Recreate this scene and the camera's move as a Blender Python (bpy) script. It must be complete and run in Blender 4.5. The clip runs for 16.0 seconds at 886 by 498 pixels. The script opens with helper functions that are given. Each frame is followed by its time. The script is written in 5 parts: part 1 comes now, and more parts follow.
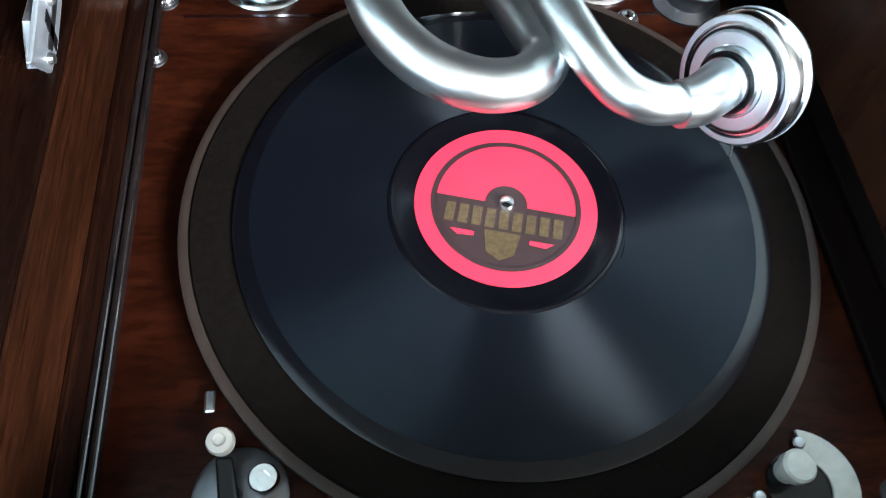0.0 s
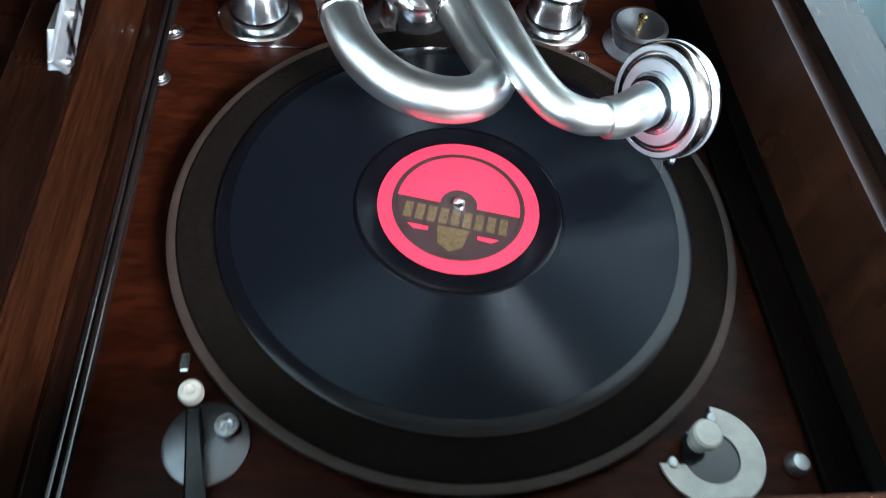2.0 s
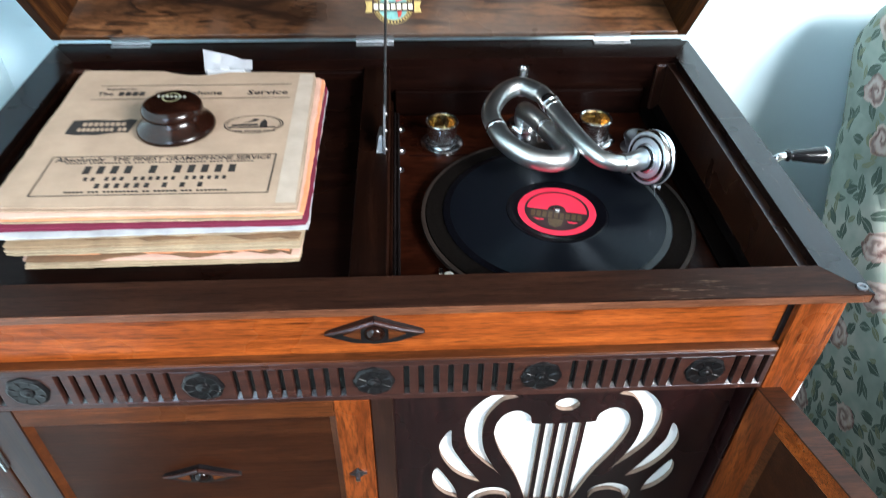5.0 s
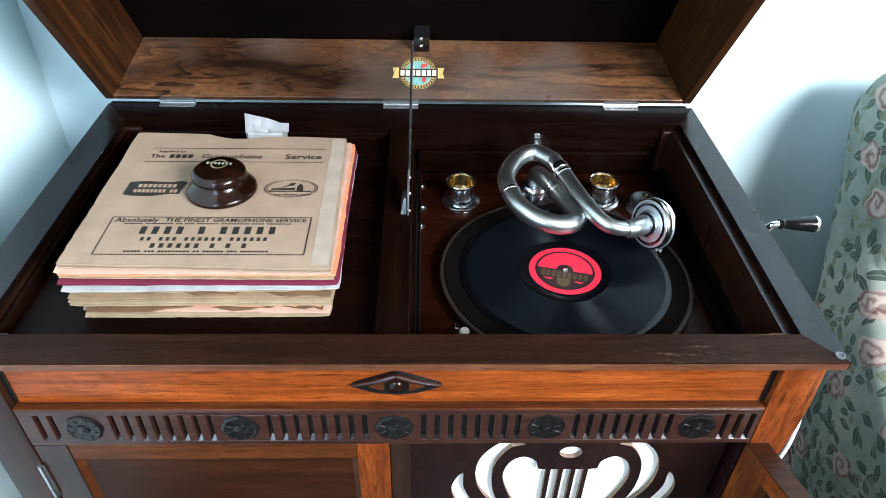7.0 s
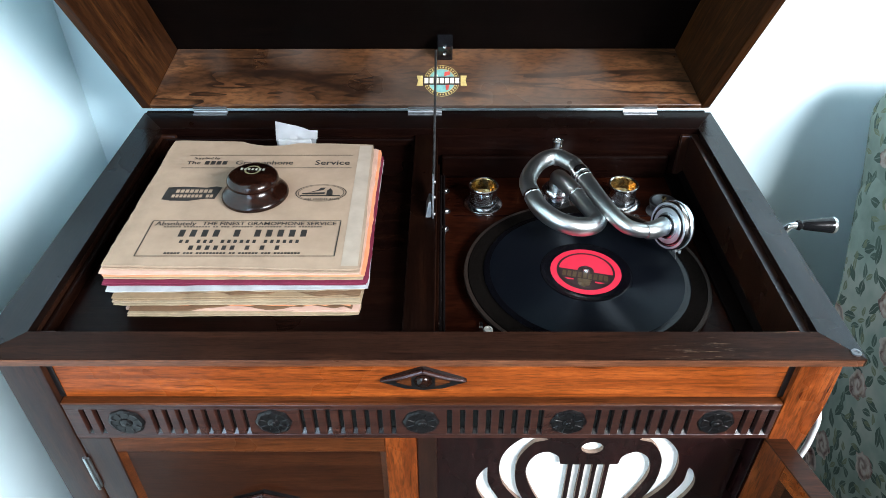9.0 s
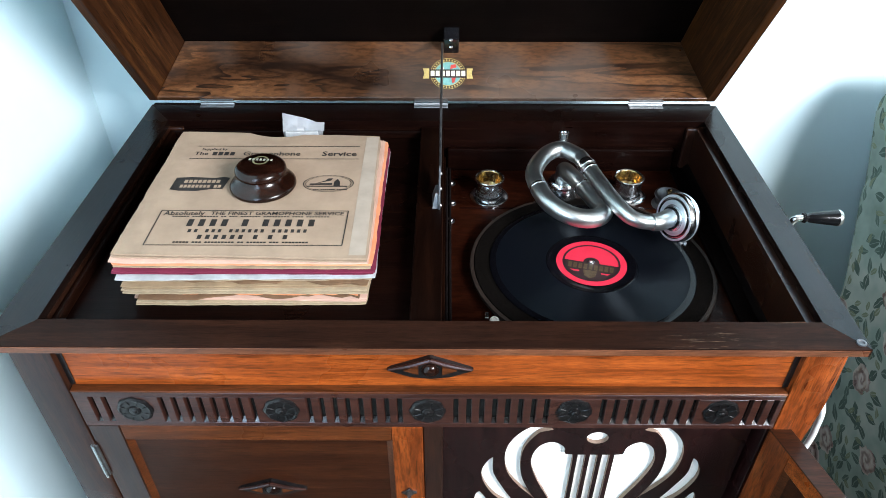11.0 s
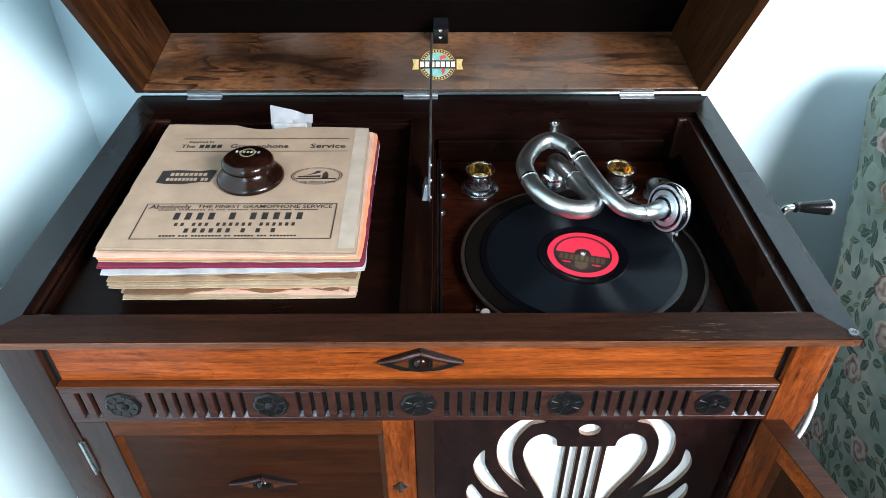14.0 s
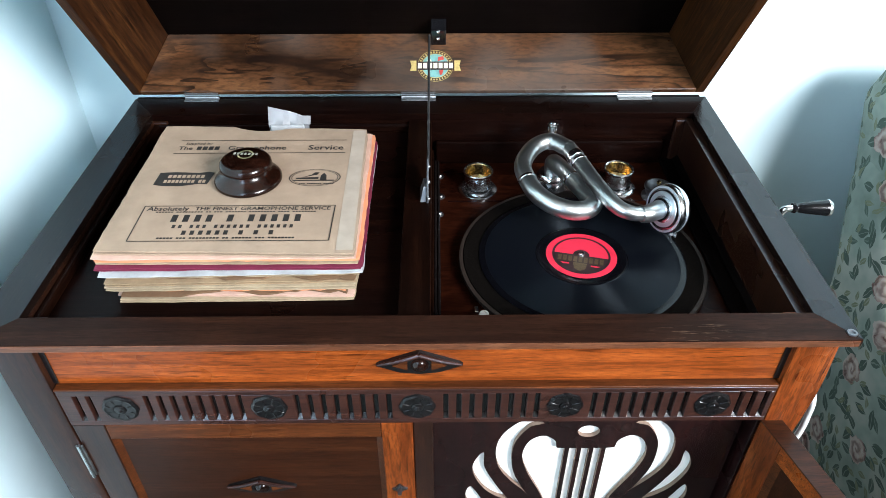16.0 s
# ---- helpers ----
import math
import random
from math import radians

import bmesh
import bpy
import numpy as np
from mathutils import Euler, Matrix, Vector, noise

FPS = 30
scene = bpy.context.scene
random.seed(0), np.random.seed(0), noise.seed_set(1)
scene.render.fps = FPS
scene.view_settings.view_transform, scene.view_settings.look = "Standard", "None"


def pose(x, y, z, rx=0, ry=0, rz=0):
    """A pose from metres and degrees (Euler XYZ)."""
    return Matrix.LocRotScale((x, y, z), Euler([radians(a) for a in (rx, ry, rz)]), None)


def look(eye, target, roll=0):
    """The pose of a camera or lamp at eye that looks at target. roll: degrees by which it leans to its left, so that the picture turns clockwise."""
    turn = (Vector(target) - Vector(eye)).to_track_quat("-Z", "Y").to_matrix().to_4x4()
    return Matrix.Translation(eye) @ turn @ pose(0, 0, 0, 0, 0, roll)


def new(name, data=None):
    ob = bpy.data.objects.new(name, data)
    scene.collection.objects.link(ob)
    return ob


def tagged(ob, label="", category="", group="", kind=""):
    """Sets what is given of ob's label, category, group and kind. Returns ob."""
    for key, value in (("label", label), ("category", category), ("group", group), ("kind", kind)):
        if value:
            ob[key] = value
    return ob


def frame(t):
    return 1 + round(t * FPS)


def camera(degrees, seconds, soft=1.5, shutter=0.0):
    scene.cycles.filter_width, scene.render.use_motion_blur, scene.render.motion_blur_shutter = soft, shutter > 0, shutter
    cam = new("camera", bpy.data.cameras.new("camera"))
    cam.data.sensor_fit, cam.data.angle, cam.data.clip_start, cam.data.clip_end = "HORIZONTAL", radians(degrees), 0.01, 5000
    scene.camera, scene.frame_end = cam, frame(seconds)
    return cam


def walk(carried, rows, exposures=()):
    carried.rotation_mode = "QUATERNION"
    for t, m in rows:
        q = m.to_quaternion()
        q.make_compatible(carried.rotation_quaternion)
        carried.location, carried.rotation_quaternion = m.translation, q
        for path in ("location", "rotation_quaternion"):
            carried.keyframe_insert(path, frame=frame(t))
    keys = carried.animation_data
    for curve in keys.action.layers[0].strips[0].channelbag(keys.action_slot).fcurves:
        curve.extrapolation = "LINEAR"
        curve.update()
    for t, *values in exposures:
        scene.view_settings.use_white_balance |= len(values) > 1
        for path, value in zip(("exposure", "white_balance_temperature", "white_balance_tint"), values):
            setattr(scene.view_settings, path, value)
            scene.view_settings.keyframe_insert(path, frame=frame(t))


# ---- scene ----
cam = camera(64.2, 16.0, soft=0.7, shutter=0.5)
PATH = [
    (0, (-0.0597, -0.1583, 1.0586), (0.0424, 0.3073, 0.1795), 8.56),
    (0.5, (-0.0476, -0.1568, 1.0700), (0.0401, 0.3158, 0.1932), 7.45),
    (1, (-0.0482, -0.1625, 1.0689), (0.0463, 0.3325, 0.2051), 6.99),
    (1.5, (-0.0474, -0.1697, 1.0719), (0.0527, 0.3513, 0.2242), 7.59),
    (2, (-0.0421, -0.2096, 1.0760), (0.0561, 0.3405, 0.2466), 8.24),
    (2.5, (-0.0414, -0.2842, 1.0980), (0.0158, 0.3107, 0.2962), 5.83),
    (3, (-0.0627, -0.3608, 1.1117), (-0.0190, 0.2598, 0.3288), 3.90),
    (3.5, (-0.1125, -0.4327, 1.1532), (-0.0290, 0.2290, 0.4081), 3.95),
    (4, (-0.1315, -0.4788, 1.1826), (-0.0466, 0.2211, 0.4734), 5.19),
    (4.5, (-0.1301, -0.5148, 1.2033), (-0.1015, 0.1976, 0.5021), 2.67),
    (5, (-0.1514, -0.5705, 1.2382), (-0.1047, 0.1889, 0.5893), 1.00),
    (5.2, (-0.1578, -0.5820, 1.2400), (-0.1085, 0.1952, 0.6127), 1.69),
    (7.3, (-0.1567, -0.6046, 1.3140), (-0.1332, 0.1782, 0.6921), 1.18),
    (7.5, (-0.1563, -0.6095, 1.3162), (-0.1329, 0.1767, 0.6987), 0.92),
    (8, (-0.1527, -0.6080, 1.3147), (-0.1330, 0.1740, 0.6917), 0.58),
    (8.5, (-0.1548, -0.6131, 1.3171), (-0.1504, 0.1705, 0.6959), -0.23),
    (8.7, (-0.1582, -0.6166, 1.3182), (-0.1603, 0.1687, 0.6990), -0.20),
    (10.8, (-0.1656, -0.6276, 1.3160), (-0.1702, 0.1617, 0.7019), 0.00),
    (11, (-0.1658, -0.6279, 1.3145), (-0.1716, 0.1567, 0.6947), -0.05),
    (11.5, (-0.1648, -0.6275, 1.3132), (-0.1706, 0.1564, 0.6924), -0.31),
    (12, (-0.1622, -0.6276, 1.3125), (-0.1661, 0.1554, 0.6905), -0.54),
    (12.5, (-0.1628, -0.6249, 1.3106), (-0.1609, 0.1559, 0.6858), -0.13),
    (13, (-0.1621, -0.6227, 1.3091), (-0.1557, 0.1559, 0.6815), 0.14),
    (13.5, (-0.1623, -0.6231, 1.3083), (-0.1617, 0.1541, 0.6790), -0.16),
    (14, (-0.1622, -0.6238, 1.3095), (-0.1589, 0.1551, 0.6824), -0.05),
    (14.5, (-0.1622, -0.6248, 1.3097), (-0.1603, 0.1558, 0.6847), -0.08),
    (15, (-0.1635, -0.6214, 1.3103), (-0.1586, 0.1586, 0.6845), 0.00),
    (15.5, (-0.1633, -0.6215, 1.3083), (-0.1554, 0.1571, 0.6809), 0.16),
    (16, (-0.1631, -0.6224, 1.3091), (-0.1564, 0.1574, 0.6831), -0.04),
]
walk(cam, [(t, look(eye, target, roll)) for t, eye, target, roll in PATH],
     [(0.0, 1.0), (1.5, 0.95), (2.0, 1.05), (2.5, 1.55), (3.0, 1.12), (3.5, 0.6), (5.0, 0.28), (7.5, 0.04), (16.0, 0.04)])

# ---- world and light ----
world = bpy.data.worlds.new("world")
scene.world = world
world.use_nodes = True
wn = world.node_tree
sky = wn.nodes.new("ShaderNodeTexSky")
sky.sky_type, sky.sun_disc = "NISHITA", False
sky.sun_elevation, sky.sun_rotation = radians(40), radians(100)
wn.links.new(sky.outputs[0], wn.nodes["Background"].inputs[0])
wn.nodes["Background"].inputs[1].default_value = 0.1


def window_light(name, eye, target, w, h, power, color):
    data = bpy.data.lights.new(name, "AREA")
    data.shape, data.size, data.size_y, data.energy, data.color = "RECTANGLE", w, h, power, color
    ob = new(name, data)
    ob.matrix_world = look(eye, target)
    return ob


window_light("window_daylight", (1.82, -2.15, 2.42), (-0.35, 0.0, 0.85), 1.30, 1.00, 305, (0.91, 0.95, 1.0))
# Unseen west window, added as a cool fill and for the record's streak.
window_light("window_daylight", (-0.722, -1.25, 1.50), (-0.10, 0.00, 0.82), 0.40, 0.90, 12, (0.58, 0.76, 1.0))


# ---- materials ----
def material(name):
    m = bpy.data.materials.new(name)
    m.use_nodes = True
    t = m.node_tree
    return m, t, t.nodes, t.nodes["Principled BSDF"]


def ramp(t, fac, stops):
    n = t.nodes.new("ShaderNodeValToRGB")
    e = n.color_ramp.elements
    while len(e) < len(stops):
        e.new(0.5)
    for el, (p, c) in zip(e, stops):
        el.position, el.color = p, (*c, 1)
    t.links.new(fac, n.inputs[0])
    return n.outputs[0]


def mapped(t, scale, rot=(0, 0, 0), lean=0.0):
    co, mp, ln = t.nodes.new("ShaderNodeTexCoord"), t.nodes.new("ShaderNodeMapping"), t.nodes.new("ShaderNodeMapping")
    ln.inputs["Rotation"].default_value = (lean, 0, 0)
    mp.inputs["Scale"].default_value = scale
    mp.inputs["Rotation"].default_value = rot
    t.links.new(co.outputs["Object"], ln.inputs[0])
    t.links.new(ln.outputs[0], mp.inputs[0])
    return mp.outputs[0]


def noise_tex(t, vec, scale, detail=4.0, rough=0.55, dist=0.0):
    n = t.nodes.new("ShaderNodeTexNoise")
    n.inputs["Scale"].default_value, n.inputs["Detail"].default_value = scale, detail
    n.inputs["Roughness"].default_value, n.inputs["Distortion"].default_value = rough, dist
    t.links.new(vec, n.inputs["Vector"])
    return n.outputs["Fac"]


def mix(t, a, b, fac, kind="MIX"):
    n = t.nodes.new("ShaderNodeMix")
    n.data_type, n.blend_type = "RGBA", kind
    for sock, v in ((n.inputs[0], fac), (n.inputs[6], a), (n.inputs[7], b)):
        if isinstance(v, bpy.types.NodeSocket):
            t.links.new(v, sock)
        else:
            sock.default_value = v if isinstance(v, float) else (*v, 1)
    return n.outputs[2]


def bump(t, bsdf, height, strength, distance=0.001):
    n = t.nodes.new("ShaderNodeBump")
    n.inputs["Strength"].default_value, n.inputs["Distance"].default_value = strength, distance
    t.links.new(height, n.inputs["Height"])
    t.links.new(n.outputs[0], bsdf.inputs["Normal"])


def wood(name, dark, mid, light, axis="x", rough=0.32, coat=0.25, stretch=16, fleck=0.5, wear=None, worn=0.0, spec=0.35, figure=1.6, contour=0.0, gated=False, lean=0.0, stain=0.0, tint=(1.0, 1.0, 1.0)):
    """Stained, polished hardwood with grain along one axis."""
    m, t, n, b = material(name)
    k = {"x": (1, stretch, stretch), "y": (stretch, 1, stretch), "z": (stretch, stretch, 1)}[axis]
    v = mapped(t, k, lean=lean)
    broad = noise_tex(t, v, 3.2, 5, 0.6, figure)
    fine = noise_tex(t, v, 26, 3, 0.65)
    blot = noise_tex(t, mapped(t, (1, 1, 1)), 9, 3, 0.5)
    pores = noise_tex(t, v, 75, 2, 0.6)
    col = ramp(t, broad, [(0.25, dark), (0.5, mid), (0.75, light)])
    col = mix(t, col, tuple(c * 0.35 for c in dark), ramp(t, fine, [(0.54, (0, 0, 0)), (0.63, (fleck, fleck, fleck))]))
    col = mix(t, col, tuple(c * 0.5 for c in mid), ramp(t, blot, [(0.5, (0, 0, 0)), (0.75, (0.55, 0.55, 0.55))]))
    col = mix(t, col, tuple(c * 0.45 for c in dark), ramp(t, pores, [(0.46, (0, 0, 0)), (0.62, (0.5, 0.5, 0.5))]))
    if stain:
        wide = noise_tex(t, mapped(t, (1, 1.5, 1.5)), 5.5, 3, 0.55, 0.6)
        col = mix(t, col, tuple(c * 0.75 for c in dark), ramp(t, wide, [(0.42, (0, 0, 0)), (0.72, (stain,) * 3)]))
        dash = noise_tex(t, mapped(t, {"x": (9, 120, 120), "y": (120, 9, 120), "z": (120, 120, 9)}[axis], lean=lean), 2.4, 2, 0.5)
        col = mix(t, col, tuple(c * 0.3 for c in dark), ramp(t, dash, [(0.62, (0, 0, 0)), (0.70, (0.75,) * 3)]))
    if contour:
        w = noise_tex(t, mapped(t, (0.75, 5.0, 5.0), lean=lean), 3.6, 3, 0.5, 0.5)
        k1, k2 = t.nodes.new("ShaderNodeMath"), t.nodes.new("ShaderNodeMath")
        k1.operation, k2.operation = "MULTIPLY", "FRACT"
        k1.inputs[1].default_value = 7.0
        t.links.new(w, k1.inputs[0]), t.links.new(k1.outputs[0], k2.inputs[0])
        line = ramp(t, k2.outputs[0], [(0.0, (contour,) * 3), (0.08, (contour * 0.85,) * 3), (0.26, (0, 0, 0))])
        gate2 = ramp(t, noise_tex(t, mapped(t, (1, 1, 1)), 7, 2), [(0.34, (0, 0, 0)), (0.46, (1, 1, 1))])
        col = mix(t, col, dark, mix(t, (0, 0, 0), line, gate2))
        col = mix(t, col, (0.085, 0.066, 0.055), ramp(t, noise_tex(t, mapped(t, (1, 1, 1)), 6.0, 2), [(0.45, (0, 0, 0)), (0.68, (0.75,) * 3)]))
    if wear:
        scr = noise_tex(t, mapped(t, {"x": (14, 160, 160), "y": (160, 14, 160), "z": (160, 160, 14)}[axis]), 3.0, 4, 0.65)
        mask = ramp(t, scr, [(0.58 if gated else 0.66, (0, 0, 0)), (0.68 if gated else 0.72, (worn, worn, worn))])
        if gated:
            mask = mix(t, (0, 0, 0), mask, ramp(t, noise_tex(t, mapped(t, (1, 2.5, 1)), 11, 2), [(0.50, (0, 0, 0)), (0.62, (1, 1, 1))]))
            along = t.nodes.new("ShaderNodeSeparateXYZ")
            t.links.new(mapped(t, (1, 1, 1)), along.inputs[0])
            mask = mix(t, (0, 0, 0), mask, ramp(t, along.outputs[0], [(0.0, (0, 0, 0)), (0.05, (1, 1, 1))]))  # worn beside the turntable
        col = mix(t, col, wear, mask)
    t.links.new(col, b.inputs["Base Color"])
    r = ramp(t, blot, [(0.3, (rough * 0.8,) * 3), (0.7, (rough * 1.35,) * 3)])
    t.links.new(r, b.inputs["Roughness"])
    b.inputs["Coat Weight"].default_value, b.inputs["Coat Roughness"].default_value = coat * 0.5, 0.12
    b.inputs["Specular IOR Level"].default_value = spec
    # tint puts the blue of reflected daylight into the varnish sheen
    b.inputs["Specular Tint"].default_value = (*tint, 1)
    bump(t, b, fine, 0.18, 0.0006)
    return m


def metal(name, color, rough, spots=0.15, color2=None):
    m, t, n, b = material(name)
    f = noise_tex(t, mapped(t, (1, 1, 1)), 120, 4, 0.6)
    f2 = noise_tex(t, mapped(t, (1, 1, 1)), 22, 3, 0.6)
    col = mix(t, color, color2 or tuple(c * 0.55 for c in color), ramp(t, f2, [(0.48, (0, 0, 0)), (0.7, (0.8, 0.8, 0.8))]))
    t.links.new(col, b.inputs["Base Color"])
    t.links.new(ramp(t, f, [(0.3, (rough,) * 3), (0.75, (rough + spots,) * 3)]), b.inputs["Roughness"])
    b.inputs["Metallic"].default_value = 1.0
    return m


def plain(name, color, rough=0.6, var=0.25, scale=60, coat=0.0, relief=0.0, spec=0.5):
    m, t, n, b = material(name)
    f = noise_tex(t, mapped(t, (1, 1, 1)), scale, 4, 0.6)
    col = mix(t, color, tuple(c * (1 - var) for c in color), ramp(t, f, [(0.35, (0, 0, 0)), (0.7, (1, 1, 1))]))
    t.links.new(col, b.inputs["Base Color"])
    b.inputs["Roughness"].default_value, b.inputs["Coat Weight"].default_value = rough, coat
    b.inputs["Specular IOR Level"].default_value = spec
    if relief:
        bump(t, b, f, relief, 0.001)
    return m


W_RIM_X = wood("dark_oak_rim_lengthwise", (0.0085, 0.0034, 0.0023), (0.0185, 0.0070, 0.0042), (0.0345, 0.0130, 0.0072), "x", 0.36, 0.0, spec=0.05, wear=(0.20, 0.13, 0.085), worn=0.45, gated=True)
# Same oak as the front rail, darker, with the wall's blue reflection tinted in.
W_RIM_Y = wood("blue_sheen_oak_rim_crosswise", (0.0040, 0.0022, 0.0018), (0.0080, 0.0042, 0.0032), (0.0150, 0.0074, 0.0054), "y", 0.25, 0.12, spec=0.25, tint=(0.70, 0.86, 1.0), wear=(0.28, 0.17, 0.1), worn=0.35)
# Wells and back rail: shade is put into these near-black walnut colours.
W_WELL_X = wood("shade_dark_walnut_lengthwise", (0.00234, 0.0008424, 0.000624), (0.00546, 0.001755, 0.001248), (0.01092, 0.00351, 0.001872), "x", 0.3, 0.0, spec=0.05)
W_WELL_Y = wood("shade_dark_walnut_crosswise", (0.0026, 0.0010, 0.0006), (0.0058, 0.0019, 0.0011), (0.0125, 0.0040, 0.0020), "y", 0.34, 0.0, spec=0.05)
W_MARGIN = wood("near_black_margin", (0.0012, 0.0008, 0.0008), (0.0024, 0.0014, 0.0012), (0.0048, 0.0026, 0.0020), "y", 0.5, 0.0, spec=0.02)
# Browner than the well: light falling on this wall is in the colour.
W_LINING = wood("lit_brown_well_lining", (0.0042, 0.0012, 0.0005), (0.0130, 0.0034, 0.0011), (0.0300, 0.0082, 0.0022), "y", 0.38, 0.0, spec=0.04)
W_RIDGE = wood("polished_black_ridge", (0.004, 0.003, 0.003), (0.008, 0.006, 0.006), (0.014, 0.010, 0.010), "y", 0.22, 0.5, spec=0.4)
# Divider sides in a lit brown; the top gets a dark copy.
W_DIV = wood("lit_brown_walnut_divider", (0.0068, 0.0021, 0.0010), (0.0155, 0.0048, 0.0020), (0.0290, 0.0088, 0.0035), "y", 0.34, 0.05, spec=0.10)
W_BOARD = wood("mahogany_motor_board", (0.0070, 0.0017, 0.0009), (0.0185, 0.0041, 0.0018), (0.0400, 0.0088, 0.0032), "x", 0.30, 0.0, 4, 0.35, spec=0.04, figure=2.6)
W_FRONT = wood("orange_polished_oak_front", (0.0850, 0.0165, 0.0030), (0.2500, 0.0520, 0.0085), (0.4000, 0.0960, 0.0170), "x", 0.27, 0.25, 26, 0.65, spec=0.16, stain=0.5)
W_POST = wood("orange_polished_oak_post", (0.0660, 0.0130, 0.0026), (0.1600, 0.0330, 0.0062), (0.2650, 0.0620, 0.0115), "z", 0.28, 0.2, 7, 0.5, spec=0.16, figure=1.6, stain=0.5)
W_FRIEZE = wood("dark_stained_carved_oak", (0.0150, 0.0055, 0.0038), (0.0340, 0.0112, 0.0074), (0.0600, 0.0205, 0.0130), "x", 0.30, 0.4, spec=0.36, tint=(0.74, 0.86, 1.0))
W_CARVE = wood("blackened_carved_oak", (0.003, 0.0027, 0.0030), (0.006, 0.0052, 0.0056), (0.010, 0.0082, 0.0085), "x", 0.30, 0.4, 6, spec=0.3)
W_DOOR = wood("brown_oak_door_panel", (0.0140, 0.0038, 0.0013), (0.0270, 0.0072, 0.0024), (0.0480, 0.0132, 0.0040), "x", 0.33, 0.1, spec=0.14)
W_RAIL = wood("brown_oak_door_rail", (0.03771, 0.009954, 0.003298), (0.07069, 0.01908, 0.005279), (0.1226, 0.03318, 0.008579), "x", 0.33, 0.1, spec=0.14)
# Shaded copy of the post oak; its cool sheen is in the tint.
W_STILE = wood("shaded_brown_oak_stile", (0.0120, 0.0044, 0.0024), (0.0230, 0.0080, 0.0040), (0.0410, 0.0140, 0.0062), "z", 0.30, 0.4, spec=0.34, tint=(0.70, 0.84, 1.0))
W_LID = wood("figured_walnut_lid", (0.0070, 0.0032, 0.0020), (0.078, 0.0310, 0.0122), (0.225, 0.1000, 0.0410), "x", 0.30, 0.3, 3.5, 0.2, figure=1.0, contour=1.0, lean=-0.593)
W_LIDOAK = wood("grained_oak_lid_side", (0.006, 0.0021, 0.0008), (0.036, 0.0115, 0.0032), (0.098, 0.0350, 0.0085), "z", 0.4, 0.2, 30, 0.9, spec=0.15, lean=-0.593)
# Lid's inside: its shade is put into this near-black colour.
W_LIDDARK = wood("shade_dark_lid_top", (0.0012, 0.0006, 0.0005), (0.0024, 0.0011, 0.0008), (0.0042, 0.0019, 0.0013), "x", 0.55, 0.0, spec=0.04)
W_EDGE = wood("worn_brown_oak_edge", (0.052, 0.0169, 0.0078), (0.117, 0.0416, 0.0195), (0.221, 0.091, 0.0455), "x", 0.3, 0.3, 18, 0.4, spec=0.3)
W_KNOB = wood("turned_dark_mahogany", (0.004, 0.0015, 0.001), (0.011, 0.00325, 0.00175), (0.0225, 0.006, 0.003), "x", 0.18, 0.25, 5, spec=0.3)
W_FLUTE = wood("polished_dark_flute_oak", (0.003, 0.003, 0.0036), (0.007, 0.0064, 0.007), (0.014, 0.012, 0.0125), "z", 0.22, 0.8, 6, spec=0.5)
NICKEL = metal("worn_nickel", (0.60, 0.62, 0.615), 0.29, 0.06, (0.47, 0.49, 0.485))
CHROME = metal("bright_nickel", (0.80, 0.82, 0.84), 0.12, 0.14, (0.52, 0.56, 0.60))
ALLOY = metal("pale_brushed_alloy", (0.80, 0.86, 0.92), 0.42, 0.12, (0.62, 0.68, 0.74))
STEEL = metal("dull_steel", (0.35, 0.36, 0.37), 0.32, 0.2)
DARK_METAL = metal("tarnished_metal", (0.16, 0.16, 0.17), 0.3, 0.2)
BRASS = metal("gilt_brass", (0.52, 0.37, 0.17), 0.2, 0.12)
GREY_RIM = plain("grey_brown_rim_enamel", (0.024, 0.0165, 0.0135), 0.5, 0.3, 40, spec=0.12)
FELT = plain("dark_brown_felt", (0.004, 0.003, 0.0025), 0.95, 0.4, 300, relief=0.4, spec=0.02)
BLACK = plain("black_enamel", (0.006, 0.006, 0.007), 0.16, 0.3, 60, spec=0.3)
IVORY = plain("cream_enamel", (0.42, 0.40, 0.36), 0.4, 0.3, 80)
LABEL_RED = plain("red_label_paper", (0.54, 0.016, 0.042), 0.5, 0.12, 60)
LABEL_DARK = plain("black_label_print", (0.020, 0.008, 0.009), 0.5, 0.3, 60)
LABEL_GOLD = plain("gold_label_print", (0.07, 0.047, 0.021), 0.4, 0.55, 500)
CLOTH = plain("white_grille_cloth", (0.82, 0.81, 0.77), 0.9, 0.06, 900, relief=0.3)
FRET = wood("dark_mahogany_fret", (0.005, 0.0015, 0.0015), (0.011, 0.003, 0.003), (0.022, 0.006, 0.005), "z", 0.25, 0.4, 12)
FRET_EDGE = plain("pale_fret_cut_edge", (0.22, 0.15, 0.11), 0.8, 0.25, 200)
PAPER = plain("buff_sleeve_paper", (0.315, 0.222, 0.152), 0.85, 0.22, 26, relief=0.12)
INK = plain("black_printing_ink", (0.013, 0.010, 0.008), 0.7, 0.3, 300)
WHITE_PLASTIC = plain("white_cable_plastic", (0.75, 0.78, 0.78), 0.35, 0.08, 60)
GOLD_PRINT = plain("gold_transfer_print", (0.5, 0.38, 0.14), 0.4, 0.3, 300)
IVORY_WORN = plain("worn_ivory_print", (0.3, 0.3, 0.25), 0.4, 0.5, 300)
DULL_PRINT = plain("dulled_gold_print", (0.16, 0.15, 0.08), 0.4, 0.4, 300)
TEAL_PRINT = plain("teal_transfer_print", (0.16, 0.36, 0.34), 0.4, 0.35, 120)
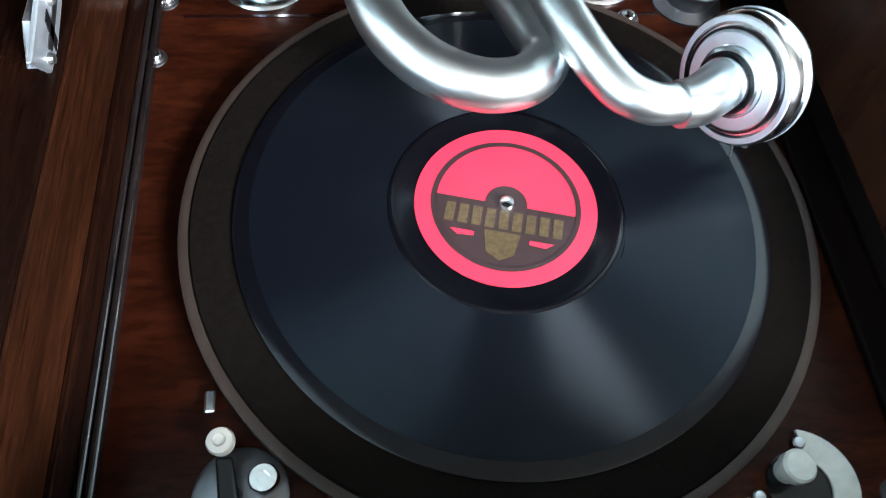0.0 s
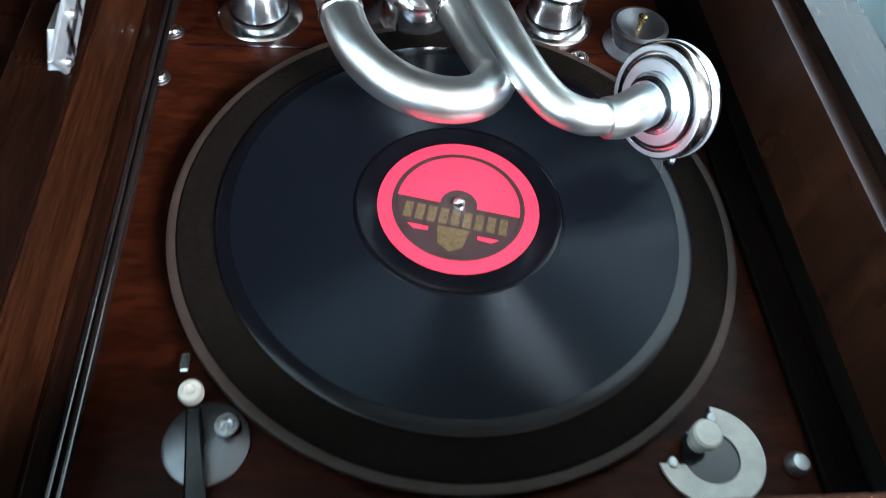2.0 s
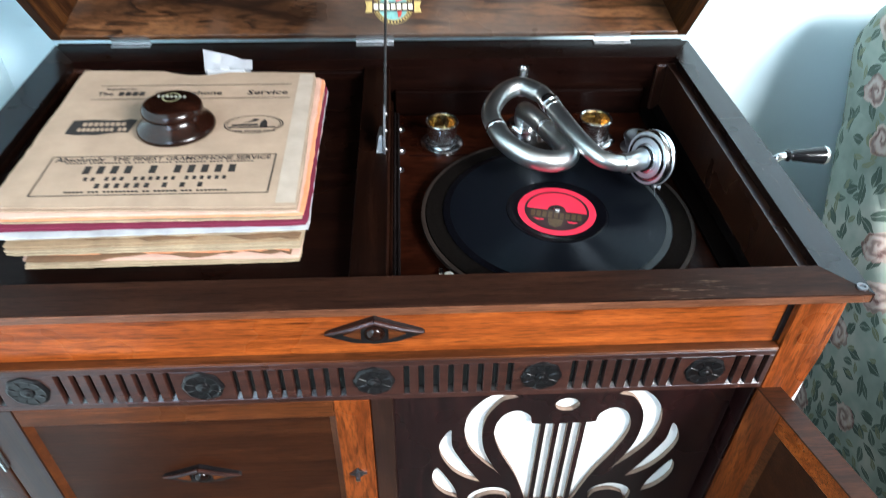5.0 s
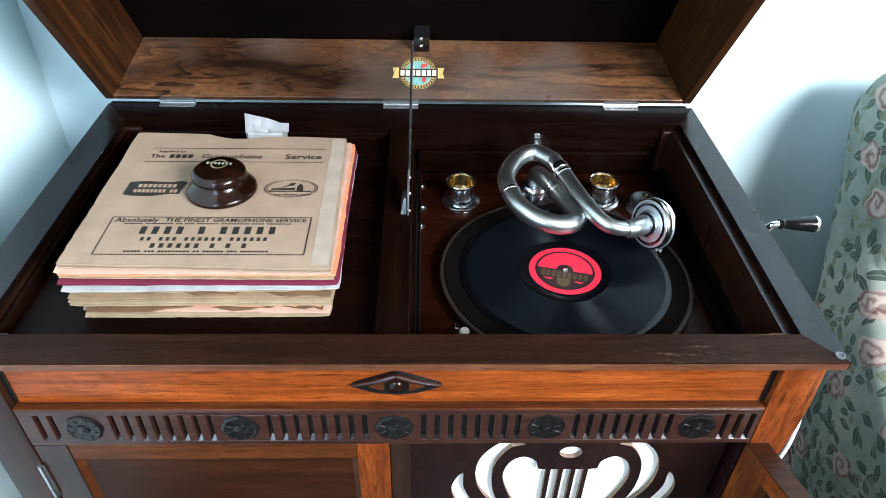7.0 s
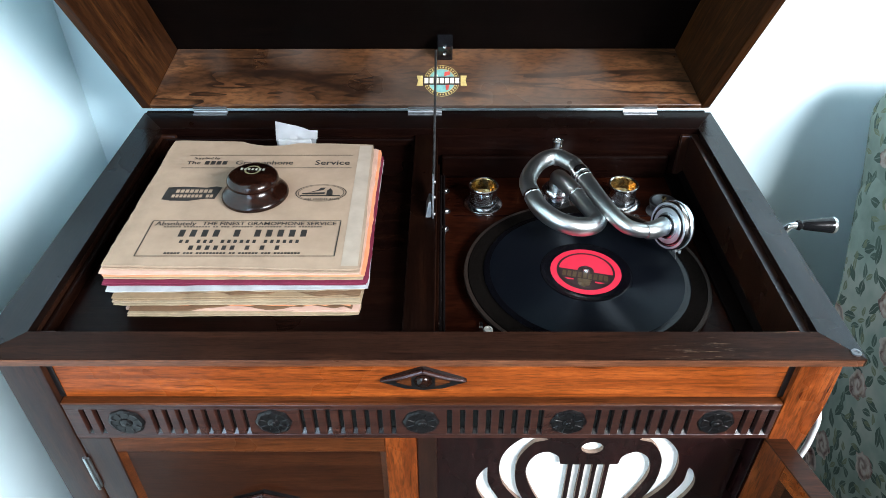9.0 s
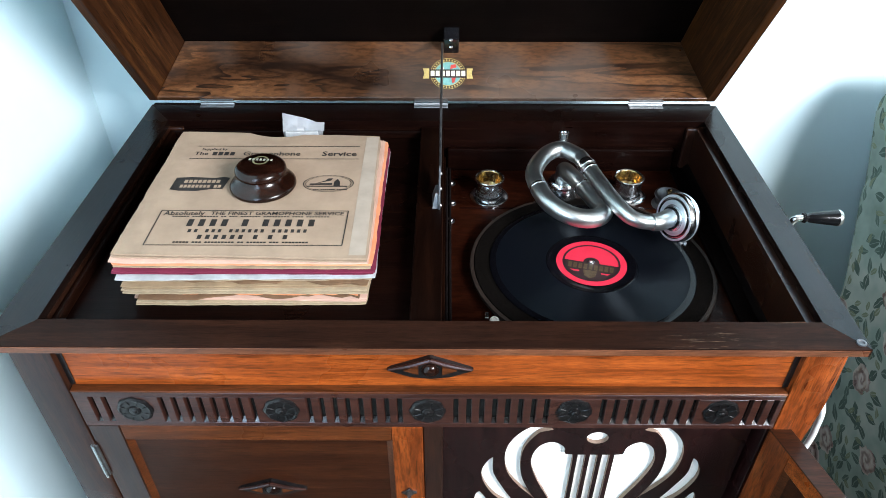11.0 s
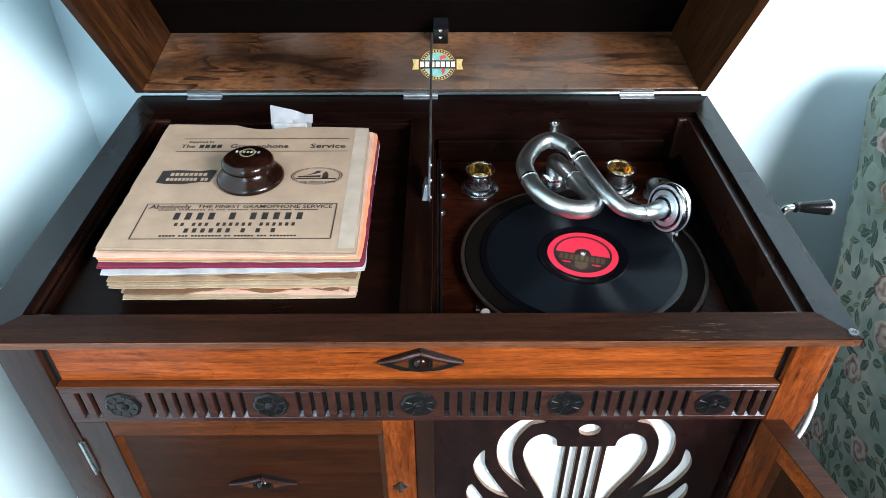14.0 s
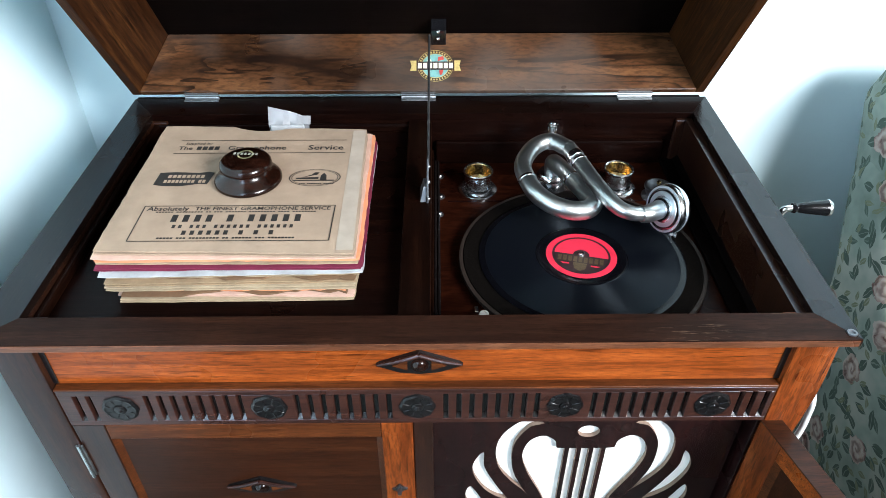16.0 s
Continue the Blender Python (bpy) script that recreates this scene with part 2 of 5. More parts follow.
RED_PRINT = plain("red_transfer_print", (0.5, 0.06, 0.05), 0.4, 0.3, 120)
CREAM_PRINT = plain("cream_transfer_print", (0.68, 0.65, 0.5), 0.4, 0.15, 120)
WALL = plain("pale_painted_plaster", (0.665, 0.845, 0.90), 0.85, 0.06, 5, relief=0.08)
CARPET = plain("dark_green_carpet", (0.05, 0.06, 0.055), 0.95, 0.4, 300, relief=0.5)
# Unseen far walls and ceiling, given dark colours to cut bounce light.
WALL_FAR = plain("unseen_wall_dark_brown", (0.12, 0.09, 0.065), 0.9, 0.3, 14)
CEIL = plain("unseen_dark_tan_paint", (0.16, 0.14, 0.12), 0.9, 0.05, 8)

# black shellac: concentric grooves stretch every highlight towards the spindle
SHELLAC, t_, n_, b_ = material("black_shellac_grooves")
b_.inputs["Base Color"].default_value = (0.002, 0.0025, 0.004, 1)
b_.inputs["Roughness"].default_value, b_.inputs["Anisotropic"].default_value = 0.40, 1.0
b_.inputs["Specular IOR Level"].default_value = 0.20
# the bluish reflection on the record is put into this tint
b_.inputs["Specular Tint"].default_value = (0.72, 0.88, 1.0, 1)
b_.inputs["Anisotropic Rotation"].default_value = 0.25
tg = n_.new("ShaderNodeTangent")
tg.direction_type, tg.axis = "RADIAL", "Z"
t_.links.new(tg.outputs[0], b_.inputs["Tangent"])
SHELLAC_PLAIN = plain("black_shellac_smooth", (0.002, 0.002, 0.003), 0.2, 0.2, 50, spec=0.18)

# clear film of a small bag
FILM, t_, n_, b_ = material("clear_plastic_film")
b_.inputs["Base Color"].default_value = (0.85, 0.88, 0.92, 1)
b_.inputs["Roughness"].default_value, b_.inputs["Alpha"].default_value = 0.2, 0.32
GLASS, t_, n_, b_ = material("window_glass")
b_.inputs["Transmission Weight"].default_value, b_.inputs["Roughness"].default_value = 1.0, 0.0

# floral loose cover: pale green ground, dark leaves, faded roses
FLORAL, t_, n_, b_ = material("floral_cotton_cover")
vv = mapped(t_, (1, 1, 1))
ground = ramp(t_, noise_tex(t_, vv, 7, 4, 0.6), [(0.35, (0.105, 0.135, 0.112)), (0.55, (0.205, 0.245, 0.21)), (0.75, (0.37, 0.345, 0.295))])
flat = n_.new("ShaderNodeSeparateXYZ")
t_.links.new(vv, flat.inputs[0])
side = n_.new("ShaderNodeCombineXYZ")
t_.links.new(flat.outputs[1], side.inputs[0]), t_.links.new(flat.outputs[2], side.inputs[1])
slant = n_.new("ShaderNodeMath")
slant.operation, slant.inputs[1].default_value = "MULTIPLY", 0.6
t_.links.new(flat.outputs[0], slant.inputs[0])
t_.links.new(slant.outputs[0], side.inputs[2])


def calc(op, a, b=0.0):
    q = n_.new("ShaderNodeMath")
    q.operation = op
    for k, x in enumerate((a, b)):
        if isinstance(x, (int, float)):
            q.inputs[k].default_value = x
        else:
            t_.links.new(x, q.inputs[k])
    return q.outputs[0]


def bent(vec, amount, scale=14):
    w, a = n_.new("ShaderNodeTexNoise"), n_.new("ShaderNodeMix")
    w.inputs["Scale"].default_value = scale
    t_.links.new(vec, w.inputs["Vector"])
    a.data_type, a.blend_type = "RGBA", "LINEAR_LIGHT"
    a.inputs[0].default_value = amount
    t_.links.new(vec, a.inputs[6]), t_.links.new(w.outputs["Color"], a.inputs[7])
    return a.outputs[2]


def motif(vec, scale, keep):
    """Scattered motifs, each turned its own way: across, along, and whether it is kept."""
    v, d, r = n_.new("ShaderNodeTexVoronoi"), n_.new("ShaderNodeVectorMath"), n_.new("ShaderNodeVectorRotate")
    v.voronoi_dimensions = "2D"
    v.inputs["Scale"].default_value = scale
    t_.links.new(vec, v.inputs["Vector"])
    d.operation = "SUBTRACT"
    t_.links.new(vec, d.inputs[0]), t_.links.new(v.outputs["Position"], d.inputs[1])
    sep, xyz = n_.new("ShaderNodeSeparateColor"), n_.new("ShaderNodeSeparateXYZ")
    t_.links.new(v.outputs["Color"], sep.inputs[0])
    r.rotation_type = "Z_AXIS"
    t_.links.new(d.outputs[0], r.inputs["Vector"])
    t_.links.new(calc("MULTIPLY", sep.outputs[1], 6.28), r.inputs["Angle"])
    t_.links.new(r.outputs[0], xyz.inputs[0])
    return xyz.outputs[0], xyz.outputs[1], calc("LESS_THAN", sep.outputs[0], keep), sep.outputs[2]


col = ground
twist = bent(side.outputs[0], 0.006, 40)
for scale, keep, w, ln, tone in ((30, 0.55, 0.0075, 0.0165, (0.035, 0.06, 0.045)), (37, 0.5, 0.006, 0.0130, (0.05, 0.08, 0.06)), (44, 0.35, 0.0045, 0.0110, (0.13, 0.14, 0.08))):
    u, v, on, tint = motif(twist, scale, keep)
    belly = calc("SUBTRACT", 1.0, calc("POWER", calc("DIVIDE", calc("ABSOLUTE", v), ln), 1.7))
    inside = calc("GREATER_THAN", calc("SUBTRACT", calc("MULTIPLY", belly, w), calc("ABSOLUTE", u)), 0.0)
    vein = calc("ADD", 0.45, calc("MULTIPLY", 0.5, calc("GREATER_THAN", calc("ABSOLUTE", u), 0.0007)))
    col = mix(t_, col, tone, calc("MULTIPLY", calc("MULTIPLY", inside, on), vein))
wavy = bent(side.outputs[0], 0.011, 55)
u, v, on, tint = motif(wavy, 10.5, 0.62)
far = calc("SQRT", calc("ADD", calc("MULTIPLY", u, u), calc("MULTIPLY", v, v)))
turn = calc("ADD", calc("MULTIPLY", far, 420), calc("MULTIPLY", 1.0, calc("ARCTAN2", v, u)))
curl = calc("ADD", 0.5, calc("MULTIPLY", 0.5, calc("SINE", turn)))
petal = ramp(t_, curl, [(0.05, (0.16, 0.05, 0.05)), (0.35, (0.36, 0.19, 0.17)), (0.9, (0.52, 0.37, 0.33))])
col = mix(t_, col, petal, calc("MULTIPLY", 0.6, calc("MULTIPLY", on, calc("LESS_THAN", far, 0.023))))
t_.links.new(col, b_.inputs["Base Color"])
b_.inputs["Roughness"].default_value = 0.9
bump(t_, b_, noise_tex(t_, vv, 500, 2), 0.25, 0.001)


# ---- mesh helpers ----
from mathutils.geometry import delaunay_2d_cdt


def thing(name, base, label, category, group="", kind=""):
    e = new(name)
    e.empty_display_size = 0.02
    e.matrix_world = Matrix.Translation(base)
    return tagged(e, label, category, group, kind)


def part(name, bm, mat, parent, label="", smooth=False, m=None):
    """Links a bmesh, in world coordinates, as one mesh object under a thing or a part."""
    me = bpy.data.meshes.new(name)
    if m is not None:
        bm.transform(m)
    bmesh.ops.recalc_face_normals(bm, faces=bm.faces)
    bm.to_mesh(me)
    bm.free()
    mats = mat if isinstance(mat, (list, tuple)) else [mat]
    for x in mats:
        me.materials.append(x)
    if smooth:
        me.shade_smooth()
        me.set_sharp_from_angle(angle=radians(38))
    ob = new(name, me)
    if parent is not None:
        ob.parent = parent
        chain, w = parent, Matrix()
        while chain is not None:
            w = (chain.matrix_basis if chain.parent is None else chain.matrix_parent_inverse @ chain.matrix_basis) @ w
            chain = chain.parent
        ob.matrix_parent_inverse = w.inverted()
    return tagged(ob, label)


def box(x0, x1, y0, y1, z0, z1, bev=0.0015, seg=2, bm=None):
    own = bm or bmesh.new()
    r = bmesh.ops.create_cube(own, size=1.0, matrix=Matrix.LocRotScale(((x0 + x1) / 2, (y0 + y1) / 2, (z0 + z1) / 2), None, (abs(x1 - x0), abs(y1 - y0), abs(z1 - z0))))
    if bev:
        es = {e for v in r["verts"] for e in v.link_edges}
        bmesh.ops.bevel(own, geom=list(es), offset=bev, segments=seg, affect="EDGES", profile=0.5)
    return own


def hexa(c, bev=0.0012, bm=None):
    """A solid from its eight corners: four of one end, four of the other, in the same order."""
    own = bm or bmesh.new()
    v = [own.verts.new(p) for p in c]
    fs = [own.faces.new([v[i] for i in q]) for q in ((0, 1, 2, 3), (7, 6, 5, 4), (0, 4, 5, 1), (1, 5, 6, 2), (2, 6, 7, 3), (3, 7, 4, 0))]
    bmesh.ops.recalc_face_normals(own, faces=fs)
    if bev:
        bmesh.ops.bevel(own, geom=list({e for f in fs for e in f.edges}), offset=bev, segments=2, affect="EDGES", profile=0.5)
    return own


def lathe(profile, at=(0, 0, 0), n=48, m=None, wave=None):
    """Turns (radius, height) pairs round the z axis."""
    bm = bmesh.new()
    rings = []
    for r, h in profile:
        if r < 1e-6:
            rings.append([bm.verts.new((0, 0, h))])
        else:
            k = [(1 + wave(2 * math.pi * i / n, r) if wave else 1) for i in range(n)]
            rings.append([bm.verts.new((r * k[i] * math.cos(2 * math.pi * i / n), r * k[i] * math.sin(2 * math.pi * i / n), h)) for i in range(n)])
    for a, b in zip(rings, rings[1:]):
        for i in range(n):
            j = (i + 1) % n
            q = [a[i % len(a)], a[j % len(a)], b[j % len(b)], b[i % len(b)]]
            q = list(dict.fromkeys(q))
            if len(q) > 2:
                bm.faces.new(q)
    bm.transform(Matrix.Translation(at) @ (m or Matrix()))
    return bm


def spline(points, n=8):
    """Catmull-Rom through tuples of any length."""
    p = [np.array(q, float) for q in points]
    p = [2 * p[0] - p[1]] + p + [2 * p[-1] - p[-2]]
    out = []
    for i in range(1, len(p) - 2):
        for k in range(n):
            u = k / n
            out.append(0.5 * (2 * p[i] + (p[i + 1] - p[i - 1]) * u + (2 * p[i - 1] - 5 * p[i] + 4 * p[i + 1] - p[i + 2]) * u * u + (3 * p[i] - p[i - 1] - 3 * p[i + 1] + p[i + 2]) * u ** 3))
    out.append(p[-2])
    return out


def tube(points, n=16, steps=8, bm=None, caps=True):
    """A round tube through (x, y, z, radius)."""
    own = bm or bmesh.new()
    pts = spline(points, steps)
    up = Vector((0.1, 0.2, 1)).normalized()
    rings = []
    for i, q in enumerate(pts):
        a, b = pts[max(i - 1, 0)], pts[min(i + 1, len(pts) - 1)]
        d = Vector(b[:3] - a[:3]).normalized()
        side = d.cross(up)
        side = side.normalized() if side.length > 1e-4 else Vector((1, 0, 0))
        up = side.cross(d).normalized()
        rings.append([own.verts.new(Vector(q[:3]) + float(q[3]) * (math.cos(2 * math.pi * k / n) * side + math.sin(2 * math.pi * k / n) * up)) for k in range(n)])
    for a, b in zip(rings, rings[1:]):
        for k in range(n):
            own.faces.new((a[k], a[(k + 1) % n], b[(k + 1) % n], b[k]))
    if caps:
        own.faces.new(rings[0][::-1])
        own.faces.new(rings[-1])
    return own


def outline(points, thick, bm=None, m=None):
    """A flat piece from its outline in the xy plane, thick upwards."""
    own = bm or bmesh.new()
    lo = [own.verts.new((x, y, 0)) for x, y in points]
    hi = [own.verts.new((x, y, thick)) for x, y in points]
    n = len(points)
    own.faces.new(lo[::-1])
    own.faces.new(hi)
    for i in range(n):
        own.faces.new((lo[i], lo[(i + 1) % n], hi[(i + 1) % n], hi[i]))
    if m is not None:
        bmesh.ops.transform(own, matrix=m, verts=lo + hi)
    return own


def ring_flat(r0, r1, h, n=64, sx=1.0, sy=1.0):
    bm = bmesh.new()
    a = [bm.verts.new((sx * r0 * math.cos(2 * math.pi * i / n), sy * r0 * math.sin(2 * math.pi * i / n), h)) for i in range(n)]
    b = [bm.verts.new((sx * r1 * math.cos(2 * math.pi * i / n), sy * r1 * math.sin(2 * math.pi * i / n), h)) for i in range(n)]
    for i in range(n):
        j = (i + 1) % n
        bm.faces.new((a[i], b[i], b[j], a[j]))
    return bm


def lettering(words, width, m):
    """Flat lettering in the built-in font, as a bmesh of that width, centred."""
    cu = bpy.data.curves.new("lettering", "FONT")
    cu.body, cu.align_x, cu.align_y, cu.resolution_u = words, "CENTER", "CENTER", 2
    cu.offset = 0.016
    ob = bpy.data.objects.new("lettering", cu)
    scene.collection.objects.link(ob)
    bpy.context.view_layer.update()
    me = bpy.data.meshes.new_from_object(ob.evaluated_get(bpy.context.evaluated_depsgraph_get()))
    bm = bmesh.new()
    bm.from_mesh(me)
    xs = [v.co.x for v in bm.verts]
    k = width / (max(xs) - min(xs))
    bm.transform(m @ Matrix.Diagonal((k, k, k, 1)))
    bpy.data.objects.remove(ob)
    bpy.data.curves.remove(cu)
    bpy.data.meshes.remove(me)
    return bm


def bars(words, x0, x1, y, h, m, bm=None, gap=0.25, slim=1.0):
    """Plain bars, one for each letter of words of the given lengths, in a row."""
    own = bm or bmesh.new()
    total = sum(words) + 0.8 * (len(words) - 1)
    u, x = (x1 - x0) / total, x0
    for w in words:
        for i in range(w):
            outline([(x + gap / 2 * u, y - h / 2), (x + (1 - gap / 2) * u * slim, y - h / 2), (x + (1 - gap / 2) * u * slim, y + h / 2), (x + gap / 2 * u, y + h / 2)], 0.00008, own, m)
            x += u
        x += 0.8 * u
    return own


def bar_parts(words, x0, x1, y, h, m, mat, parent, gap=0.25, slim=1.0):
    """The same bars, each a part of its own."""
    total = sum(words) + 0.8 * (len(words) - 1)
    u, x = (x1 - x0) / total, x0
    for w in words:
        for i in range(w):
            part("letter_bar", outline([(x + gap / 2 * u, y - h / 2), (x + (1 - gap / 2) * u * slim, y - h / 2), (x + (1 - gap / 2) * u * slim, y + h / 2), (x + gap / 2 * u, y + h / 2)], 0.00008, None, m), mat, parent)
            x += u
        x += 0.8 * u


# ---- the room ----
def room():
    x0, x1, y0, y1, zc, th = -0.755, 3.30, -2.20, 0.45, 3.10, 0.12
    tagged(part("floor", box(x0 - th, x1 + th, y0 - th, y1 + th, -0.1, 0, 0), CARPET, None), "dark green carpeted floor", "floor", kind="structure")
    tagged(part("ceiling", box(x0 - th, x1 + th, y0 - th, y1 + th, zc, zc + 0.1, 0), CEIL, None), "unseen ceiling, dark tan to limit bounce light", "ceiling", kind="structure")
    tagged(part("wall_north", box(x0 - th, x1 + th, y1, y1 + th, 0, zc, 0), WALL, None), "pale blue-green painted plaster wall", "wall", kind="structure")
    bm = bmesh.new()
    for a, b, c, d in ((y0, -1.60, 0, zc), (-0.90, y1, 0, zc), (-1.60, -0.90, 0, 0.95), (-1.60, -0.90, 2.05, zc)):
        box(x0 - th, x0, a, b, c, d, 0, bm=bm)
    tagged(part("wall_west", bm, WALL, None), "pale blue-green painted plaster wall in daylight", "wall", kind="structure")
    tagged(part("wall_east", box(x1, x1 + th, y0, y1, 0, zc, 0), WALL_FAR, None), "unseen wall, dark brown to limit bounce light", "wall", kind="structure")
    bm = bmesh.new()
    edge = x0
    for wx0, wx1, wz0, wz1 in ((1.05, 2.59, 1.82, 3.02),):
        box(edge, wx0, y0 - th, y0, 0, zc, 0, bm=bm)
        box(wx0, wx1, y0 - th, y0, 0, wz0, 0, bm=bm), box(wx0, wx1, y0 - th, y0, wz1, zc, 0, bm=bm)
        edge = wx1
    box(edge, x1, y0 - th, y0, 0, zc, 0, bm=bm)
    tagged(part("wall_south", bm, WALL_FAR, None), "unseen wall with a window, dark brown to limit bounce light", "wall", kind="structure")


room()

# ---- the gramophone cabinet ----
XL, XR, YF, YB, TOP = -0.580, 0.209, -0.1935, 0.272, 0.860      # outside of the top frame
IL, IR, IF, IB = -0.5435, 0.179, -0.159, 0.226                   # inside of the top frame
MID = -0.181                                                    # the cabinet's middle
BL, BR, BF, BB = -0.563, 0.196, -0.1840, 0.262                   # body
FLOOR_L, BOARD = 0.835, 0.7855                                   # record well's floor, motor board
RT = 0.009                                                      # thickness of the top frame

cab = thing("gramophone_cabinet", (MID, 0.03, 0), "stained oak gramophone cabinet with open lid and carved front", "gramophone")


def top_frame():
    part("top_rail", hexa([(XL, YF, TOP - RT), (XR, YF, TOP - RT), (IR, IF, TOP - RT), (IL, IF, TOP - RT), (XL, YF, TOP), (XR, YF, TOP), (IR, IF, TOP), (IL, IF, TOP)], 0.0002), W_RIM_X, cab, "dark scuffed front rail")
    part("top_rail", hexa([(IL, IB, TOP - RT), (IR, IB, TOP - RT), (XR, YB, TOP - RT), (XL, YB, TOP - RT), (IL, IB, TOP), (IR, IB, TOP), (XR, YB, TOP), (XL, YB, TOP)], 0.0002), W_WELL_X, cab)
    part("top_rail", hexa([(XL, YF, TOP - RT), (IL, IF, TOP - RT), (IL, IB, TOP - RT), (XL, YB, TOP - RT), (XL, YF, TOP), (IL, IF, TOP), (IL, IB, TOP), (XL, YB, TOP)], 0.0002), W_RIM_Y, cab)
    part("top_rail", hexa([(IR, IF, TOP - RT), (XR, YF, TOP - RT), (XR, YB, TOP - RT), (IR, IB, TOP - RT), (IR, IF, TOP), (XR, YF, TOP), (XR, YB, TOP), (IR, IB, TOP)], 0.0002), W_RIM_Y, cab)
    part("rail_edge", box(XL + 0.002, XR - 0.002, YF - 0.0008, YF + 0.002, TOP - RT + 0.0006, TOP - 0.0012, 0.0006, 2), W_EDGE, cab, "worn brown rail edge")
    part("corner_screw", lathe([(0, 0.0004), (0.002, 0.0004), (0.0026, 0.0016), (0.0042, 0.0014), (0.0048, -0.001)], (0.2022, -0.1855, TOP), 20), DARK_METAL, cab, "worn metal corner stud", True)


def wells():
    z0 = 0.74
    part("well_floor", box(IL - 0.004, -0.196, IF - 0.004, IB + 0.004, FLOOR_L - 0.012, FLOOR_L, 0), W_WELL_X, cab, "record well floor, its shade put into the colour")
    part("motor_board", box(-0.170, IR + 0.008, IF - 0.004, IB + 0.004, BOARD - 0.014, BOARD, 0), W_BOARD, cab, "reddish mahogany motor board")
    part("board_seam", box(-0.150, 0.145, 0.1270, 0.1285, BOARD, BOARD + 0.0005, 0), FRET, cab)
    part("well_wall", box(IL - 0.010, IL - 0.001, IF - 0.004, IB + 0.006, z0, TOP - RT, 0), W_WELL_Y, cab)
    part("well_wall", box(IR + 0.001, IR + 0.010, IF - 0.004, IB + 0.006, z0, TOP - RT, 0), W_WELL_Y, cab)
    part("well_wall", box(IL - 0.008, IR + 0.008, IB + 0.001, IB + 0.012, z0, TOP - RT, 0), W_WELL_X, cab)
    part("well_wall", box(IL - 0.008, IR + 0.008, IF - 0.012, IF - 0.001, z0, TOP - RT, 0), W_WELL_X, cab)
    # mouldings round the motor board
    part("well_lining", box(0.1740, IR + 0.0005, IF, IB, 0.802, 0.8430, 0.001), W_LINING, cab, "brown lining of the motor well, lit tone in its colour")
    part("well_lining", box(0.1765, IR + 0.0008, IF, IB, 0.8455, TOP - RT - 0.0003, 0.0008), W_LINING, cab)
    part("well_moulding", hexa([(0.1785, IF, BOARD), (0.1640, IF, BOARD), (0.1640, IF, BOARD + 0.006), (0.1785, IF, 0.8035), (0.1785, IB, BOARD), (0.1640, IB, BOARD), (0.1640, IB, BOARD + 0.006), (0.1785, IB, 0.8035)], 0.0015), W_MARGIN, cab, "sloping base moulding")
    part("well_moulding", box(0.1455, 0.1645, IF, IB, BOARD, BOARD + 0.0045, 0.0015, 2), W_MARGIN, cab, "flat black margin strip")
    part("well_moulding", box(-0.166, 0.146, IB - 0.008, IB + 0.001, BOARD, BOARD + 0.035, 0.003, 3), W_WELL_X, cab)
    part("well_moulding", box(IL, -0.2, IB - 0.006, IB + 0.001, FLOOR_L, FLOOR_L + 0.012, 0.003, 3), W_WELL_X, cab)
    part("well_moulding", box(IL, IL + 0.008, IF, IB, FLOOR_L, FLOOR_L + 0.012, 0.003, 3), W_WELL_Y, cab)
    # divider between the wells
    part("divider", box(-0.201, -0.171, IF - 0.001, IB + 0.001, z0, 0.8465, 0.001), W_DIV, cab, "walnut divider between the wells")
    # Shade on the divider's top, put in as a near-black strip.
    part("divider_cap", box(-0.2015, -0.1712, IF - 0.001, IB + 0.001, 0.8466, 0.8500, 0.0012), W_WELL_Y, cab, "top of the divider, shade put in as a dark strip")
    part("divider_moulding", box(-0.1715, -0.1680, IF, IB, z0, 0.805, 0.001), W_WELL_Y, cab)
    for a in (-0.1680, -0.1640):
        part("divider_moulding", box(a, a + 0.0034, IF, IB, z0, BOARD + 0.0050, 0.0014, 3), W_RIDGE, cab, "polished dark ridge")


def handle_plate(name, x, y, z, w, h, parent, label):
    """A lozenge-shaped carved pull with a round knob; it stands on a face towards -y."""
    m = Matrix.Translation((x, y, z)) @ pose(0, 0, 0, 90)
    base = part(name, outline([(-w, -0.001), (-w * 0.93, 0.0012), (0, h), (w * 0.93, 0.0012), (w, -0.001), (w * 0.45, -h * 0.62), (0, -h * 0.75), (-w * 0.45, -h * 0.62)], 0.004, m=m), W_CARVE, parent, label)
    for s in (-1, 1):
        part("pull_ridge", tube([(x + s * w * 0.97, y - 0.004, z, 0.0011), (x + s * w * 0.5, y - 0.0065, z + h * 0.46, 0.0022), (x, y - 0.0065, z + h * 0.93, 0.0022)], 8, 4), W_FRIEZE, base)
        part("pull_wing", outline([(s * 0.011, -h * 0.35), (s * w * 0.62, 0.0), (s * 0.011, h * 0.45)][:: s], 0.0055, m=m), W_RAIL, base)
    part("knob", lathe([(0.0086, 0.0030), (0.0084, 0.0048), (0.0066, 0.0050), (0.0058, 0.0066), (0.0036, 0.0080), (0, 0.0085)], m=m, n=28), W_KNOB, base, "dark turned knob", True)
    return base


